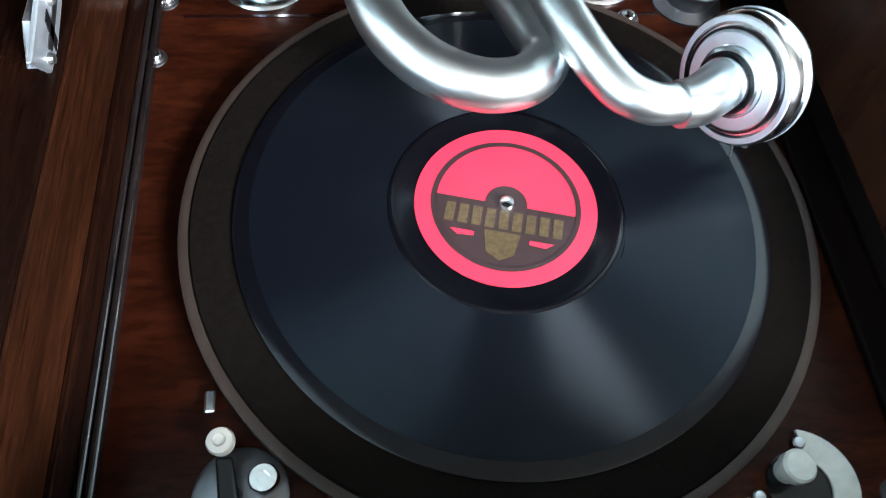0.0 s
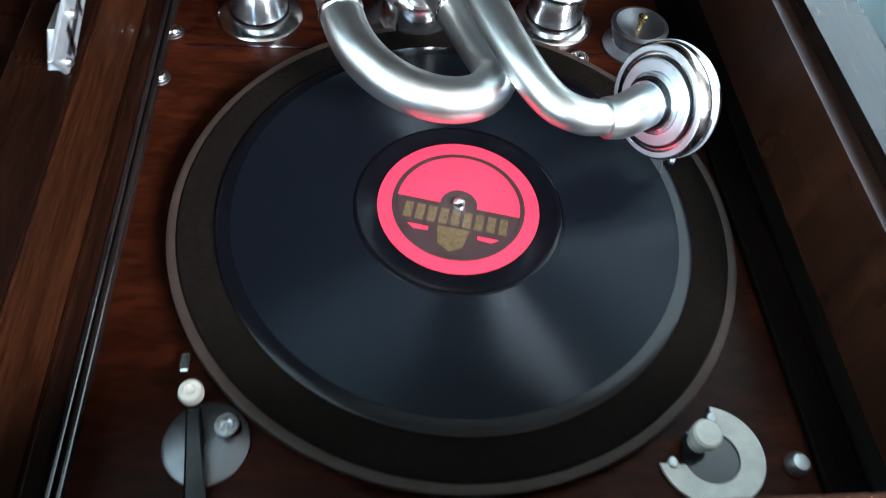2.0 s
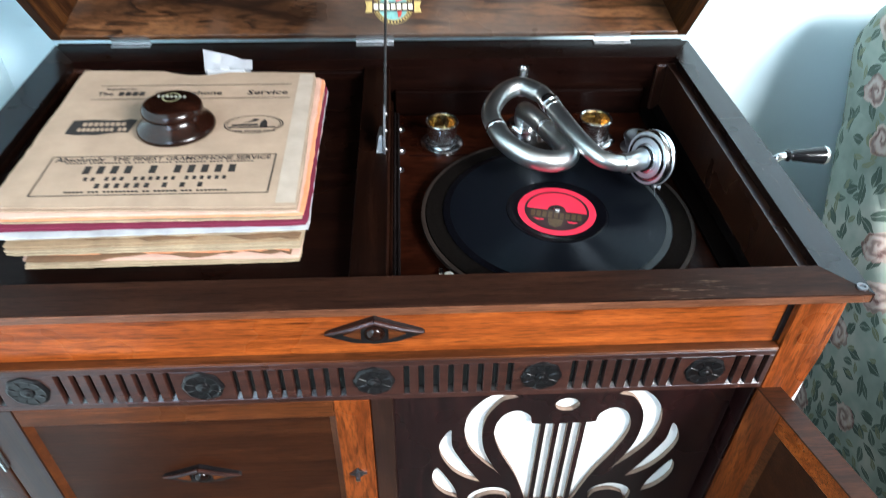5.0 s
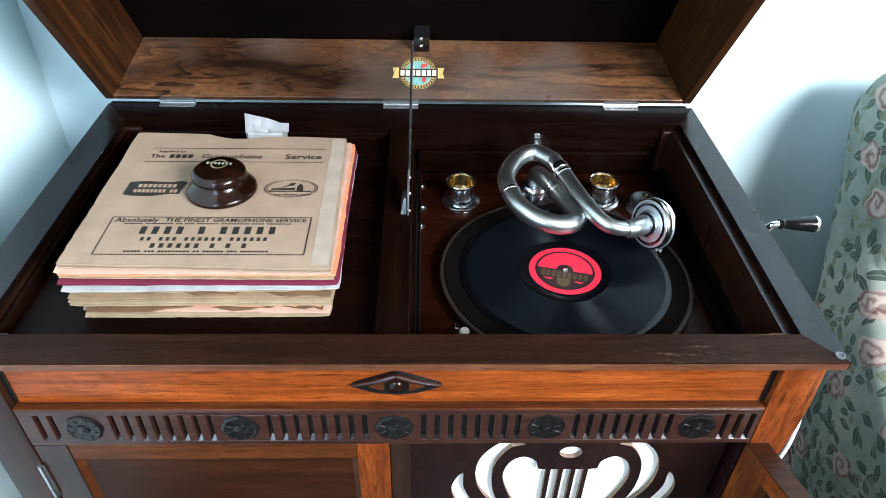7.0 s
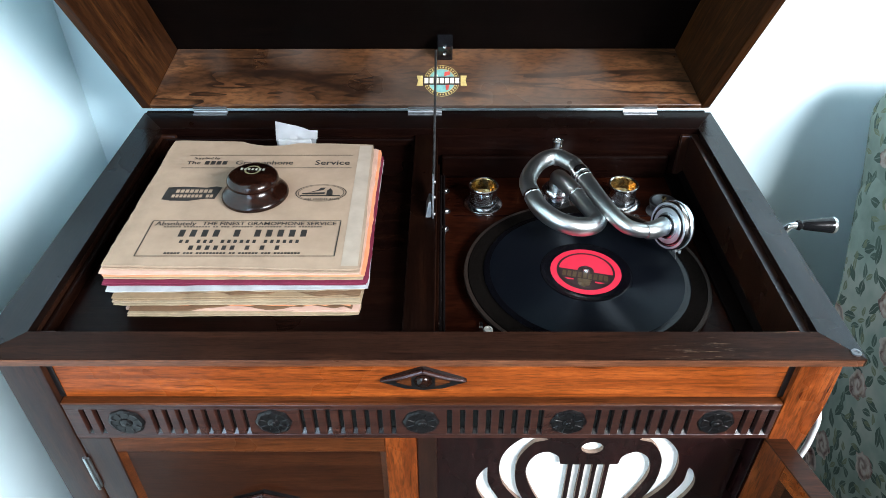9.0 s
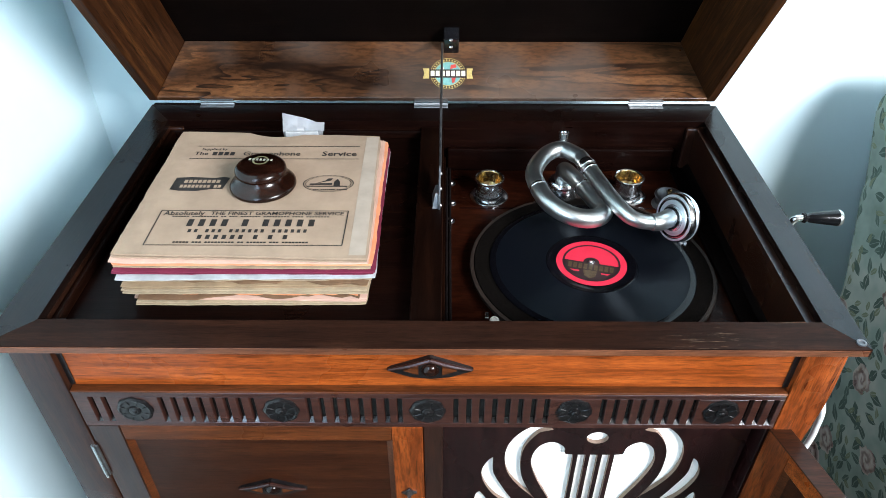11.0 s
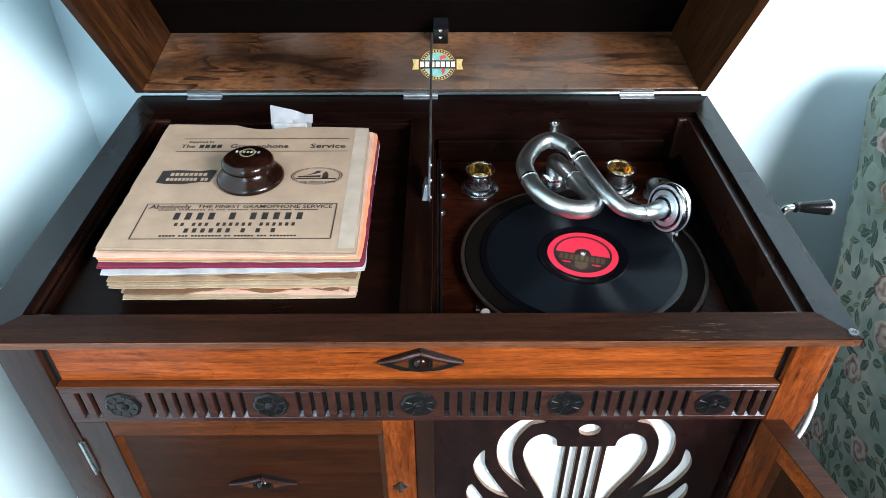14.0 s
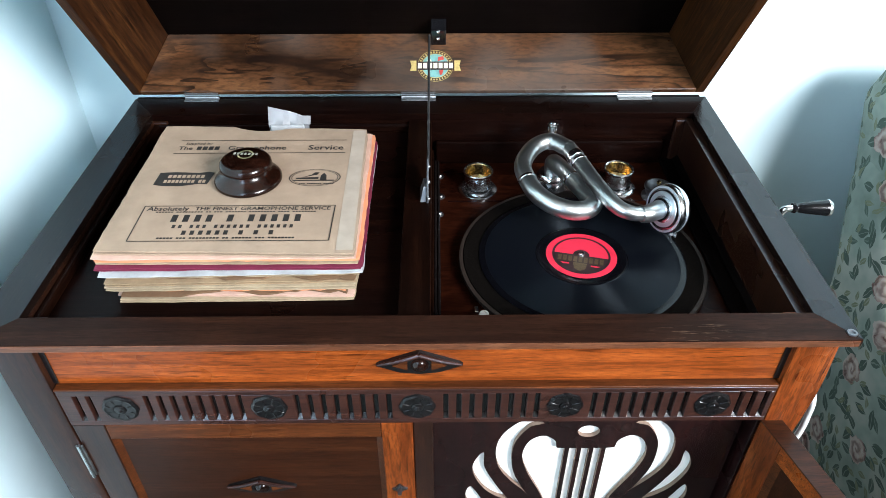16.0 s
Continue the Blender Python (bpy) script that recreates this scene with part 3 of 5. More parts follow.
def rosette(x, y, z):
    m = Matrix.Translation((x, y, z)) @ pose(0, 0, 0, 90) @ Matrix.Diagonal((1, 1, 0.5, 1))
    r = part("rosette", lathe([(0.0172, 0), (0.0168, 0.003), (0.0145, 0.0052), (0.0115, 0.0036), (0.0085, 0.0052), (0.0062, 0.0034), (0, 0.003)], m=m, n=64, wave=lambda a, q: 0.03 * math.cos(8 * a) * min(1, q / 0.0145) if q > 0.007 else 0), W_CARVE, cab, "carved flower rosette", True)
    part("boss", lathe([(0.0058, 0.003), (0.0056, 0.0055), (0.0042, 0.0072), (0.0028, 0.0072), (0.002, 0.0088), (0, 0.0096)], m=m, n=24), W_CARVE, r, "", True)
    for k in range(8):
        a = 2 * math.pi * (k + 0.5) / 8
        c, s = math.cos(a), math.sin(a)
        part("petal_vein", tube([(x + 0.0068 * c, y - 0.0020, z + 0.0068 * s, 0.0004), (x + 0.0118 * c, y - 0.0024, z + 0.0118 * s, 0.0006), (x + 0.0155 * c, y - 0.0022, z + 0.0155 * s, 0.0004)], 6, 3), W_CARVE, r)


def front():
    x0, x1 = -0.5235, 0.1565
    # frieze: flutes cut into a board
    zt, zb, ft, fb, y0, y1 = 0.7915, 0.7415, 0.7845, 0.7480, -0.1880, -0.1825
    ros = [-0.1840 + 0.1418 * (i - 2) for i in range(5)]
    cuts = []
    for a in ros[:-1]:
        cuts += [a + 0.0272 + 0.01250 * k for k in range(8)]
    cuts += [ros[0] - 0.0270 - 0.0125 * k for k in range(2)] + [ros[4] + 0.0255 + 0.0120 * k for k in range(3)]
    cuts = sorted(c for c in cuts if x0 + 0.006 < c < x1 - 0.003)
    bm = bmesh.new()
    box(x0, x1, y1 + 0.0005, -0.150, zb, zt, 0, bm=bm)
    box(x0, x1, y0, y1 + 0.0005, ft, zt, 0.0006, 1, bm=bm)
    box(x0, x1, y0, y1 + 0.0005, zb, fb, 0.0006, 1, bm=bm)
    hw, edge = 0.0024, x0
    for c in cuts + [x1 + hw]:
        box(edge, c - hw, y0, y1 + 0.0005, fb - 0.0008, ft + 0.0008, 0.0006, 1, bm=bm)
        edge = c + hw
    fr = part("frieze", bm, W_FRIEZE, cab, "dark fluted frieze board")
    for c in cuts:
        bm = bmesh.new()
        v = [bm.verts.new(p) for p in ((c - hw, y0 + 0.0003, fb - 0.0004), (c + hw, y0 + 0.0003, fb - 0.0004), (c + hw * 0.7, y1, fb + 0.0036), (c - hw * 0.7, y1, fb + 0.0036), (c - hw, y1 + 0.0004, fb - 0.0004), (c + hw, y1 + 0.0004, fb - 0.0004))]
        for q in ((0, 1, 2, 3), (0, 3, 4), (1, 5, 2), (0, 4, 5, 1), (3, 2, 5, 4)):
            bm.faces.new([v[i] for i in q])
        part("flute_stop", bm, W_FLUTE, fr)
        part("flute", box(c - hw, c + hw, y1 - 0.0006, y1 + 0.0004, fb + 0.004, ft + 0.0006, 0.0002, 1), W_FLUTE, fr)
    for x in ros:
        rosette(x, y0, 0.7675)
    part("bead", box(x0, x1, y0 - 0.0008, -0.165, 0.7917, 0.7945, 0.001, 3), W_RAIL, cab, "thin rounded bead")
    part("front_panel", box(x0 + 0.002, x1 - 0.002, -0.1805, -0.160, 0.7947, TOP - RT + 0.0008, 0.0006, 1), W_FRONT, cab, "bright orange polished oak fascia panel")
    part("front_groove", box(x1 - 0.004, x1 + 0.001, -0.1815, -0.165, 0.7962, TOP - RT, 0), W_CARVE, cab)
    part("front_groove", box(x0 - 0.001, x0 + 0.004, -0.1815, -0.165, 0.7962, TOP - RT, 0), W_CARVE, cab)
    handle_plate("drawer_pull", MID, -0.1805, 0.8215, 0.0400, 0.0165, cab, "carved dark lozenge pull")
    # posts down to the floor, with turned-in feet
    # Left post in the shaded brown, right post in the lit orange.
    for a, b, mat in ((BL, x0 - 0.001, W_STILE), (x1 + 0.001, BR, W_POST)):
        if b < 0:
            prof = [(a, TOP - RT - 0.0004), (a, 0.0), (b, 0.0), (b, TOP - RT - 0.0004)]
        else:
            prof = [(a, TOP - RT - 0.0004), (a, 0.0), (0.186, 0.0)] + [tuple(q) for q in spline([(0.186, 0.62), (0.1885, 0.69), (0.1935, 0.742), (0.1968, 0.785), (0.1962, 0.822), (0.1950, TOP - RT - 0.0004)], 4)]
        bm = outline(prof, 0.040)
        bm.transform(Matrix.Translation((0, BF + 0.036, 0)) @ pose(0, 0, 0, 90))
        bmesh.ops.recalc_face_normals(bm, faces=bm.faces)
        bmesh.ops.bevel(bm, geom=list(bm.edges), offset=0.0012, segments=2, affect="EDGES", profile=0.5)
        part("post", bm, mat, cab, "square oak corner post", True)
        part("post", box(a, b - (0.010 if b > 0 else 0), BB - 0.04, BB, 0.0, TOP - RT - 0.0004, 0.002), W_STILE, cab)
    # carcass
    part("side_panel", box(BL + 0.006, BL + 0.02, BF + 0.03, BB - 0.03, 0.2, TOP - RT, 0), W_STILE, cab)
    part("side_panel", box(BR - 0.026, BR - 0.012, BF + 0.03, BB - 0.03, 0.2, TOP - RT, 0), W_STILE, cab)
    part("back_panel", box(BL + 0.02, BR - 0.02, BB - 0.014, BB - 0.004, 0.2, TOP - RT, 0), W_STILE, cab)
    part("bottom_board", box(BL + 0.006, BR - 0.006, BF, BB - 0.004, 0.2, 0.225, 0.001), W_RAIL, cab)
    part("jamb", box(0.1535, 0.1573, -0.1840, -0.150, 0.2255, 0.7410, 0.0005, 1), FRET, cab, "dark jamb beside the grille")
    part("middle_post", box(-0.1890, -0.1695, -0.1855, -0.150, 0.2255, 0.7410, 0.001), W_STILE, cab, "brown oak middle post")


def framed_door(name, w, z0, z1, hinge, turn, label, inner):
    """A framed door w wide, hinged on its x = 0 edge; its outside looks to -y at turn 0."""
    th, st = 0.020, 0.0315
    m = Matrix.Translation(hinge) @ pose(0, 0, 0, 0, 0, turn)
    d = part(name, box(st - 0.002, w - st + 0.002, 0.006, 0.013, z0 + st - 0.002, z1 - st + 0.006, 0), W_DOOR, cab, label, m=m)
    # Closed door: left stile coloured as shaded, right stile as lit.
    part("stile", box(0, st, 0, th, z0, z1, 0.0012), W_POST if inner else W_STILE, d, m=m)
    part("stile", box(w - st, w, 0, th, z0, z1, 0.0012), W_POST, d, "polished oak stile in the lit orange tone", m=m)
    for a, b in ((z1 - 0.023, z1), (z0, z0 + st)):
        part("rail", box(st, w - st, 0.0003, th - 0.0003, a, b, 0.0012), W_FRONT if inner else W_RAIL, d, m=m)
    if inner:
        part("top_edge", box(0, w, -0.0004, th + 0.0004, z1 - 0.0006, z1 + 0.0012, 0.0004, 1), W_DOOR, d, "dark worn top edge", m=m)
    for x, s in ((st, 1), (w - st, -1)):
        part("sloping_bead", hexa([(x, 0.001, z0 + st), (x + s * 0.006, 0.006, z0 + st), (x, 0.0065, z0 + st), (x - s * 0.001, 0.004, z0 + st), (x, 0.001, z1 - 0.023), (x + s * 0.006, 0.006, z1 - 0.023), (x, 0.0065, z1 - 0.023), (x - s * 0.001, 0.004, z1 - 0.023)], 0), W_RAIL, d, m=m)
        part("sloping_bead", hexa([(x, 0.019, z0 + st), (x + s * 0.006, 0.013, z0 + st), (x, 0.0125, z0 + st), (x - s * 0.001, 0.015, z0 + st), (x, 0.019, z1 - 0.023), (x + s * 0.006, 0.013, z1 - 0.023), (x, 0.0125, z1 - 0.023), (x - s * 0.001, 0.015, z1 - 0.023)], 0), W_POST, d, m=m)
    return d


def doors():
    a = framed_door("cabinet_door", 0.3340, 0.23, 0.7408, (-0.5235, -0.1875, 0), 0, "closed framed oak door, brown panel", False)
    handle_plate("door_pull", -0.3560, -0.1815, 0.6290, 0.0375, 0.0150, a, "small carved dark lozenge pull")
    bm = bmesh.new()
    m = Matrix.Translation((-0.2060, -0.1875, 0.629)) @ pose(0, 0, 0, 90)
    outline([(math.cos(k * math.pi / 6) * (0.0085 if k % 3 == 0 else 0.0052), math.sin(k * math.pi / 6) * (0.0085 if k % 3 == 0 else 0.0052)) for k in range(12)], 0.002, bm, m)
    k = part("key_plate", bm, DARK_METAL, a, "dark metal key escutcheon")
    part("key_bow", tube([(-0.2060, -0.1895, 0.6305, 0.0022), (-0.2060, -0.197, 0.6300, 0.0022)], 10, 2), DARK_METAL, k)
    h = part("hinge", box(-0.5290, -0.5215, -0.1902, -0.1878, 0.661, 0.711, 0.0008), STEEL, a, "bright metal butt hinge")
    part("hinge_pin", tube([(-0.5250, -0.1908, 0.659, 0.0018), (-0.5250, -0.1908, 0.713, 0.0018)], 10, 2), CHROME, h)
    framed_door("cabinet_door", 0.325, 0.23, 0.7400, (0.1545, -0.1875, 0), -74, "opened framed oak door standing forward", True)


def fretwork():
    """Lyre-shaped grille: cut through a dark board, white cloth behind."""
    cx, zt = -0.0075, 0.7380
    polys = []

    def poly(pts):
        polys.append([(float(x) / 1000, float(y) / 1000) for x, y in pts])

    def leafs(spine, wide):
        """A curved leaf round a spine (x, y), its half width swelling to wide."""
        p = spline(spine, 6)
        left, right = [], []
        for i, q in enumerate(p):
            d = p[min(i + 1, len(p) - 1)] - p[max(i - 1, 0)]
            d /= np.hypot(*d)
            u = i / (len(p) - 1)
            k = wide * math.sin(math.pi * min(u * 1.08 + 0.02, 1.0)) ** 0.75
            left.append((q[0] - d[1] * k, q[1] + d[0] * k))
            right.append((q[0] + d[1] * k, q[1] - d[0] * k))
        return left + right[::-1][1:-1]

    poly([(-168, 0), (156, 0), (156, -505), (-168, -505)])
    poly([(11.5 * math.cos(a), -37 + 9.5 * math.sin(a)) for a in np.linspace(0, 2 * math.pi, 25)[:-1]])
    drop = spline([(-31, -65), (-34, -52), (-47, -44), (-61, -54), (-66.5, -79), (-58, -112), (-40, -155), (-25, -206)], 5)
    crescent = leafs([(-47, -22), (-67, -25), (-84, -52), (-85.5, -88), (-75, -120), (-47, -166)], 9.0)
    leaf2 = leafs([(-109, -71), (-113, -100), (-102, -131), (-88, -152), (-71, -168)], 8.0)
    leaf3 = leafs([(-122, -135), (-118, -158), (-108, -180), (-97, -196)], 8.5)
    scroll = leafs([(-86, -211), (-82, -192), (-64, -182), (-46, -190), (-43, -213)], 6.5)
    for side in (1, -1):
        for shape in ([tuple(q) for q in drop] + [(-22, -206), (-22, -66)], crescent, leaf2, leaf3, scroll):
            poly([(side * x, y) for x, y in shape])
    for x in (-13, 0, 13):
        poly([(x - 4.2, -66), (x + 4.2, -66), (x + 4.2, -207), (x - 4.2, -207)])
    # triangles over the board, those inside a cut-out left away
    verts, edges = [], []
    for p in polys:
        k = len(verts)
        verts += [Vector(q) for q in p]
        edges += [(k + i, k + (i + 1) % len(p)) for i in range(len(p))]
    vs, _, fs, *_ = delaunay_2d_cdt(verts, edges, [], 0, 1e-7)

    def inside(p, q):
        odd = False
        for (ax, ay), (bx, by) in zip(q, q[1:] + q[:1]):
            if (ay > p[1]) != (by > p[1]) and p[0] < (bx - ax) * (p[1] - ay) / (by - ay) + ax:
                odd = not odd
        return odd

    bm = bmesh.new()
    bv = [bm.verts.new((v.x, v.y, 0.0024)) for v in vs]
    for f in fs:
        c = sum((vs[i] for i in f), Vector((0, 0))) / len(f)
        if not any(inside(c, q) for q in polys[1:]):
            bm.faces.new([bv[i] for i in f])
    r = bmesh.ops.extrude_face_region(bm, geom=list(bm.faces))
    bmesh.ops.translate(bm, verts=[v for v in r["geom"] if isinstance(v, bmesh.types.BMVert)], vec=(0, 0, -0.0048))
    bmesh.ops.delete(bm, geom=[v for v in bm.verts if not v.link_faces], context="VERTS")
    bmesh.ops.recalc_face_normals(bm, faces=bm.faces)
    bm.transform(Matrix.Translation((cx, -0.1670, zt)) @ pose(0, 0, 0, 90))
    bm.normal_update()
    for f in bm.faces:
        f.material_index = 1 if abs(f.normal.y) < 0.5 and abs(f.calc_center_median().x - cx) < 0.15 and f.calc_center_median().z < zt - 0.005 else 0
    g = part("grille_board", bm, [FRET, FRET_EDGE], cab, "dark mahogany fretwork board with lyre cut-out")
    part("grille_cloth", box(-0.168, 0.146, -0.1640, -0.1600, 0.235, 0.7375, 0), CLOTH, g, "white grille cloth behind the fretwork")


LEAN = radians(34)
PIVOT = Vector((0, 0.2715, 0.8662))
LID_L, LID_R = -0.582, 0.2055


def lidp(x, s, h):
    """A place on the lid: s along its rim from the hinge, h deep from the rim."""
    return Vector((x, PIVOT.y - s * math.sin(LEAN) + h * math.cos(LEAN), PIVOT.z + s * math.cos(LEAN) + h * math.sin(LEAN)))


def lid():
    D, S, wt, tp, bt = 0.091, 0.460, 0.013, 0.029, 0.009

    def slab(xa, xb, s0, s1, h0, h1, taper=(0, 0)):
        ta, tb = taper
        c = [lidp(xa, s0, h0), lidp(xb, s0, h0), lidp(xb, s1, h0), lidp(xa, s1, h0), lidp(xa + ta, s0, h1), lidp(xb + tb, s0, h1), lidp(xb + tb, s1, h1), lidp(xa + ta, s1, h1)]
        return hexa(c, 0.0012)

    # Added strip for the lid rim's dark underside; it narrows the bright gap.
    part("hinge_batten", box(LID_L + 0.003, LID_R - 0.003, 0.2740, 0.2800, TOP - 0.008, TOP - 0.0008, 0.0008), W_LIDDARK, cab, "added near-black strip for the underside of the lid's rim")
    top = part("lid", slab(LID_L + tp, LID_R - tp, 0, S, D, D + 0.014), W_LIDDARK, cab, "opened lid, inside coloured near black as shade")
    part("lid_back", slab(LID_L + wt, LID_R - wt, 0, bt, 0, D - 0.0004, (tp, -tp)), W_LID, top, "figured brown walnut strip with a maker's transfer")
    part("lid_front", slab(LID_L + wt, LID_R - wt, S - wt, S, 0, D - 0.0004, (tp, -tp)), W_LID, top)
    part("lid_side", slab(LID_L, LID_L + wt - 0.0003, 0, S, 0, D - 0.0004, (tp, tp)), W_LIDOAK, top, "open-grained oak lid side")
    part("lid_side", slab(LID_R - wt + 0.0003, LID_R, 0, S, 0, D - 0.0004, (-tp, -tp)), W_LIDOAK, top, "open-grained oak lid side")
    for x in (-0.487, -0.189, 0.1095):
        hg = part("lid_hinge", box(x - 0.0235, x + 0.0235, 0.2625, 0.2705, TOP, TOP + 0.0016, 0.0005), STEEL, cab, "bright nickel butt hinge")
        part("hinge_leaf", slab(x - 0.0235, x + 0.0235, 0.0005, 0.0055, -0.0016, -0.0002), STEEL, hg)
        part("hinge_pin", tube([(x - 0.0235, 0.2710, TOP + 0.0024, 0.0020), (x + 0.0235, 0.2710, TOP + 0.0024, 0.0020)], 10, 2), STEEL, hg)
        for dx in (-0.015, 0.0, 0.015):
            part("hinge_screw", lathe([(0, 0.0008), (0.002, 0.0005), (0.0023, -0.001)], (x + dx, 0.2660, TOP + 0.0017), 12), STEEL, hg)
    # maker's transfer on the strip
    c = lidp(-0.1655, bt + 0.0003, 0.038)
    ux, uy = Vector((1, 0, 0)), (lidp(0, 0, 1) - lidp(0, 0, 0)).normalized()
    m = Matrix.Translation(c) @ Matrix((ux, uy, ux.cross(uy))).transposed().to_4x4()
    tr = part("maker_transfer", lathe([(0.0185, 0), (0.0185, 0.0003), (0, 0.0003)], n=48, m=m), TEAL_PRINT, top, "round globe transfer with gold ribbon, faded print")
    for r0, r1, mt in ((0.0185, 0.0193, GOLD_PRINT), (0.0240, 0.0246, GOLD_PRINT)):
        part("transfer_ring", ring_flat(r0, r1, 0.0004), mt, tr, m=m)
    for k in range(34):
        a = 2 * math.pi * k / 34
        if abs(math.sin(a)) > 0.35:
            part("transfer_bar", outline([(-0.0009, 0.0203), (0.0009, 0.0203), (0.0009, 0.0228), (-0.0009, 0.0228)], 0.0002, m=m @ Matrix.Translation((0, 0, 0.0003)) @ Matrix.Rotation(a - math.pi / 2, 4, "Z")), GOLD_PRINT, tr)
    for pts in ([(0.003, 0.007), (0.012, 0.010), (0.011, 0.015), (0.004, 0.014)], [(0.005, -0.007), (0.011, -0.006), (0.009, -0.014), (0.006, -0.015)], [(-0.012, 0.007), (-0.005, 0.007), (-0.008, 0.013)]):
        part("transfer_land", outline(pts, 0.0002, m=m @ Matrix.Translation((0, 0, 0.0004))), RED_PRINT if pts[0][0] > 0 else CREAM_PRINT, tr)
    part("ribbon", outline([(-0.026, -0.0065), (0.026, -0.0065), (0.026, 0.0065), (-0.026, 0.0065)], 0.0002, m=m @ Matrix.Translation((0, 0, 0.0006))), LABEL_DARK, tr)
    for s in (-1, 1):
        part("ribbon_end", outline([(s * 0.0262, -0.008), (s * 0.035, -0.008), (s * 0.033, 0), (s * 0.035, 0.008), (s * 0.0262, 0.008)], 0.0002, m=m @ Matrix.Translation((0, 0, 0.0006))), GOLD_PRINT, tr)
    bar_parts([7], -0.025, 0.025, 0, 0.0085, m @ Matrix.Translation((0, 0, 0.0009)), CREAM_PRINT, tr)
    # stay: bracket on the lid, rod and slotted plate on the divider
    bx = -0.1625
    br = part("stay_bracket", slab(bx - 0.009, bx + 0.012, bt, bt + 0.034, D - 0.020, D - 0.0004), BLACK, top, "black metal stay bracket")
    for s in (0.03, 0.046):
        q = lidp(bx + 0.001, bt + s - 0.012, D - 0.021)
        part("bracket_screw", lathe([(0, 0.001), (0.0022, 0.0007), (0.0026, -0.001)], q, 12, m=pose(0, 0, 0, 90 - 34)), CHROME, br)
    a = lidp(-0.1735, bt + 0.03, D - 0.024)
    part("stay_rod", tube([(-0.1745, 0.088, 0.8660, 0.0016), (-0.1742, 0.15, 0.884, 0.0016), (a.x, a.y, a.z, 0.0016)], 8, 4), STEEL, cab, "thin steel lid stay rod")
    st = part("stay_plate", hexa([(-0.1758, 0.034, 0.8470), (-0.1738, 0.034, 0.8470), (-0.1738, 0.024, 0.8640), (-0.1758, 0.024, 0.8640), (-0.1758, 0.094, 0.8600), (-0.1738, 0.094, 0.8600), (-0.1738, 0.086, 0.8760), (-0.1758, 0.086, 0.8760)], 0.0006), ALLOY, cab, "bright slotted stay plate on the divider")
    for y0, w in ((0.042, 0.0050), (0.064, 0.0028)):
        z0 = 0.8470 + (y0 - 0.034) * 0.2167
        part("stay_slot", hexa([(-0.1740, y0, z0 + 0.002), (-0.1734, y0, z0 + 0.002), (-0.1734, y0 + w, z0 + 0.003), (-0.1740, y0 + w, z0 + 0.003), (-0.1740, y0 + 0.004, z0 + 0.0135), (-0.1734, y0 + 0.004, z0 + 0.0135), (-0.1734, y0 + 0.004 + w, z0 + 0.0145), (-0.1740, y0 + 0.004 + w, z0 + 0.0145)], 0.0), BLACK, st, "dark slot")
    part("plate_slot", hexa([(-0.1762, 0.040, 0.8530), (-0.1734, 0.040, 0.8530), (-0.1734, 0.038, 0.8565), (-0.1762, 0.038, 0.8565), (-0.1762, 0.080, 0.8620), (-0.1734, 0.080, 0.8620), (-0.1734, 0.078, 0.8655), (-0.1762, 0.078, 0.8655)], 0.0003), DARK_METAL, st)
    part("stay_clip", hexa([(-0.1835, 0.034, 0.8490), (-0.1765, 0.034, 0.8490), (-0.1765, 0.066, 0.8490), (-0.1835, 0.066, 0.8490), (-0.1795, 0.042, 0.8660), (-0.1765, 0.042, 0.8660), (-0.1765, 0.060, 0.8660), (-0.1795, 0.060, 0.8660)], 0.0006), STEEL, st)
    for y, z in ((0.036, 0.8535), (0.056, 0.8630), (0.084, 0.8660)):
        part("stay_rivet", lathe([(0, 0.0022), (0.0018, 0.0018), (0.0024, 0)], (-0.1738, y, z), 12, m=pose(0, 0, 0, 0, 90)), STEEL, st)


top_frame(), wells(), front(), doors(), fretwork(), lid()


# ---- on the motor board ----
def turntable():
    t = thing("turntable", (0, 0, BOARD), "round felt-covered turntable with grey rim on the motor board", "turntable")
    part("platter", lathe([(0, 0.7880), (0.128, 0.7880), (0.1375, 0.7890), (0.1396, 0.7925), (0.1392, 0.7960), (0.1374, 0.7966), (0.1352, 0.7962), (0, 0.7962)], n=96), GREY_RIM, t, "grey-brown enamelled rim", True)
    part("felt", lathe([(0.1350, 0.7962), (0.1340, 0.7972), (0, 0.7972)], n=96), FELT, t, "dark brown felt")
    part("spindle", lathe([(0.0036, 0.797), (0.0036, 0.8005), (0.0030, 0.8015), (0, 0.8020)], n=24), CHROME, t, "bright steel spindle", True)


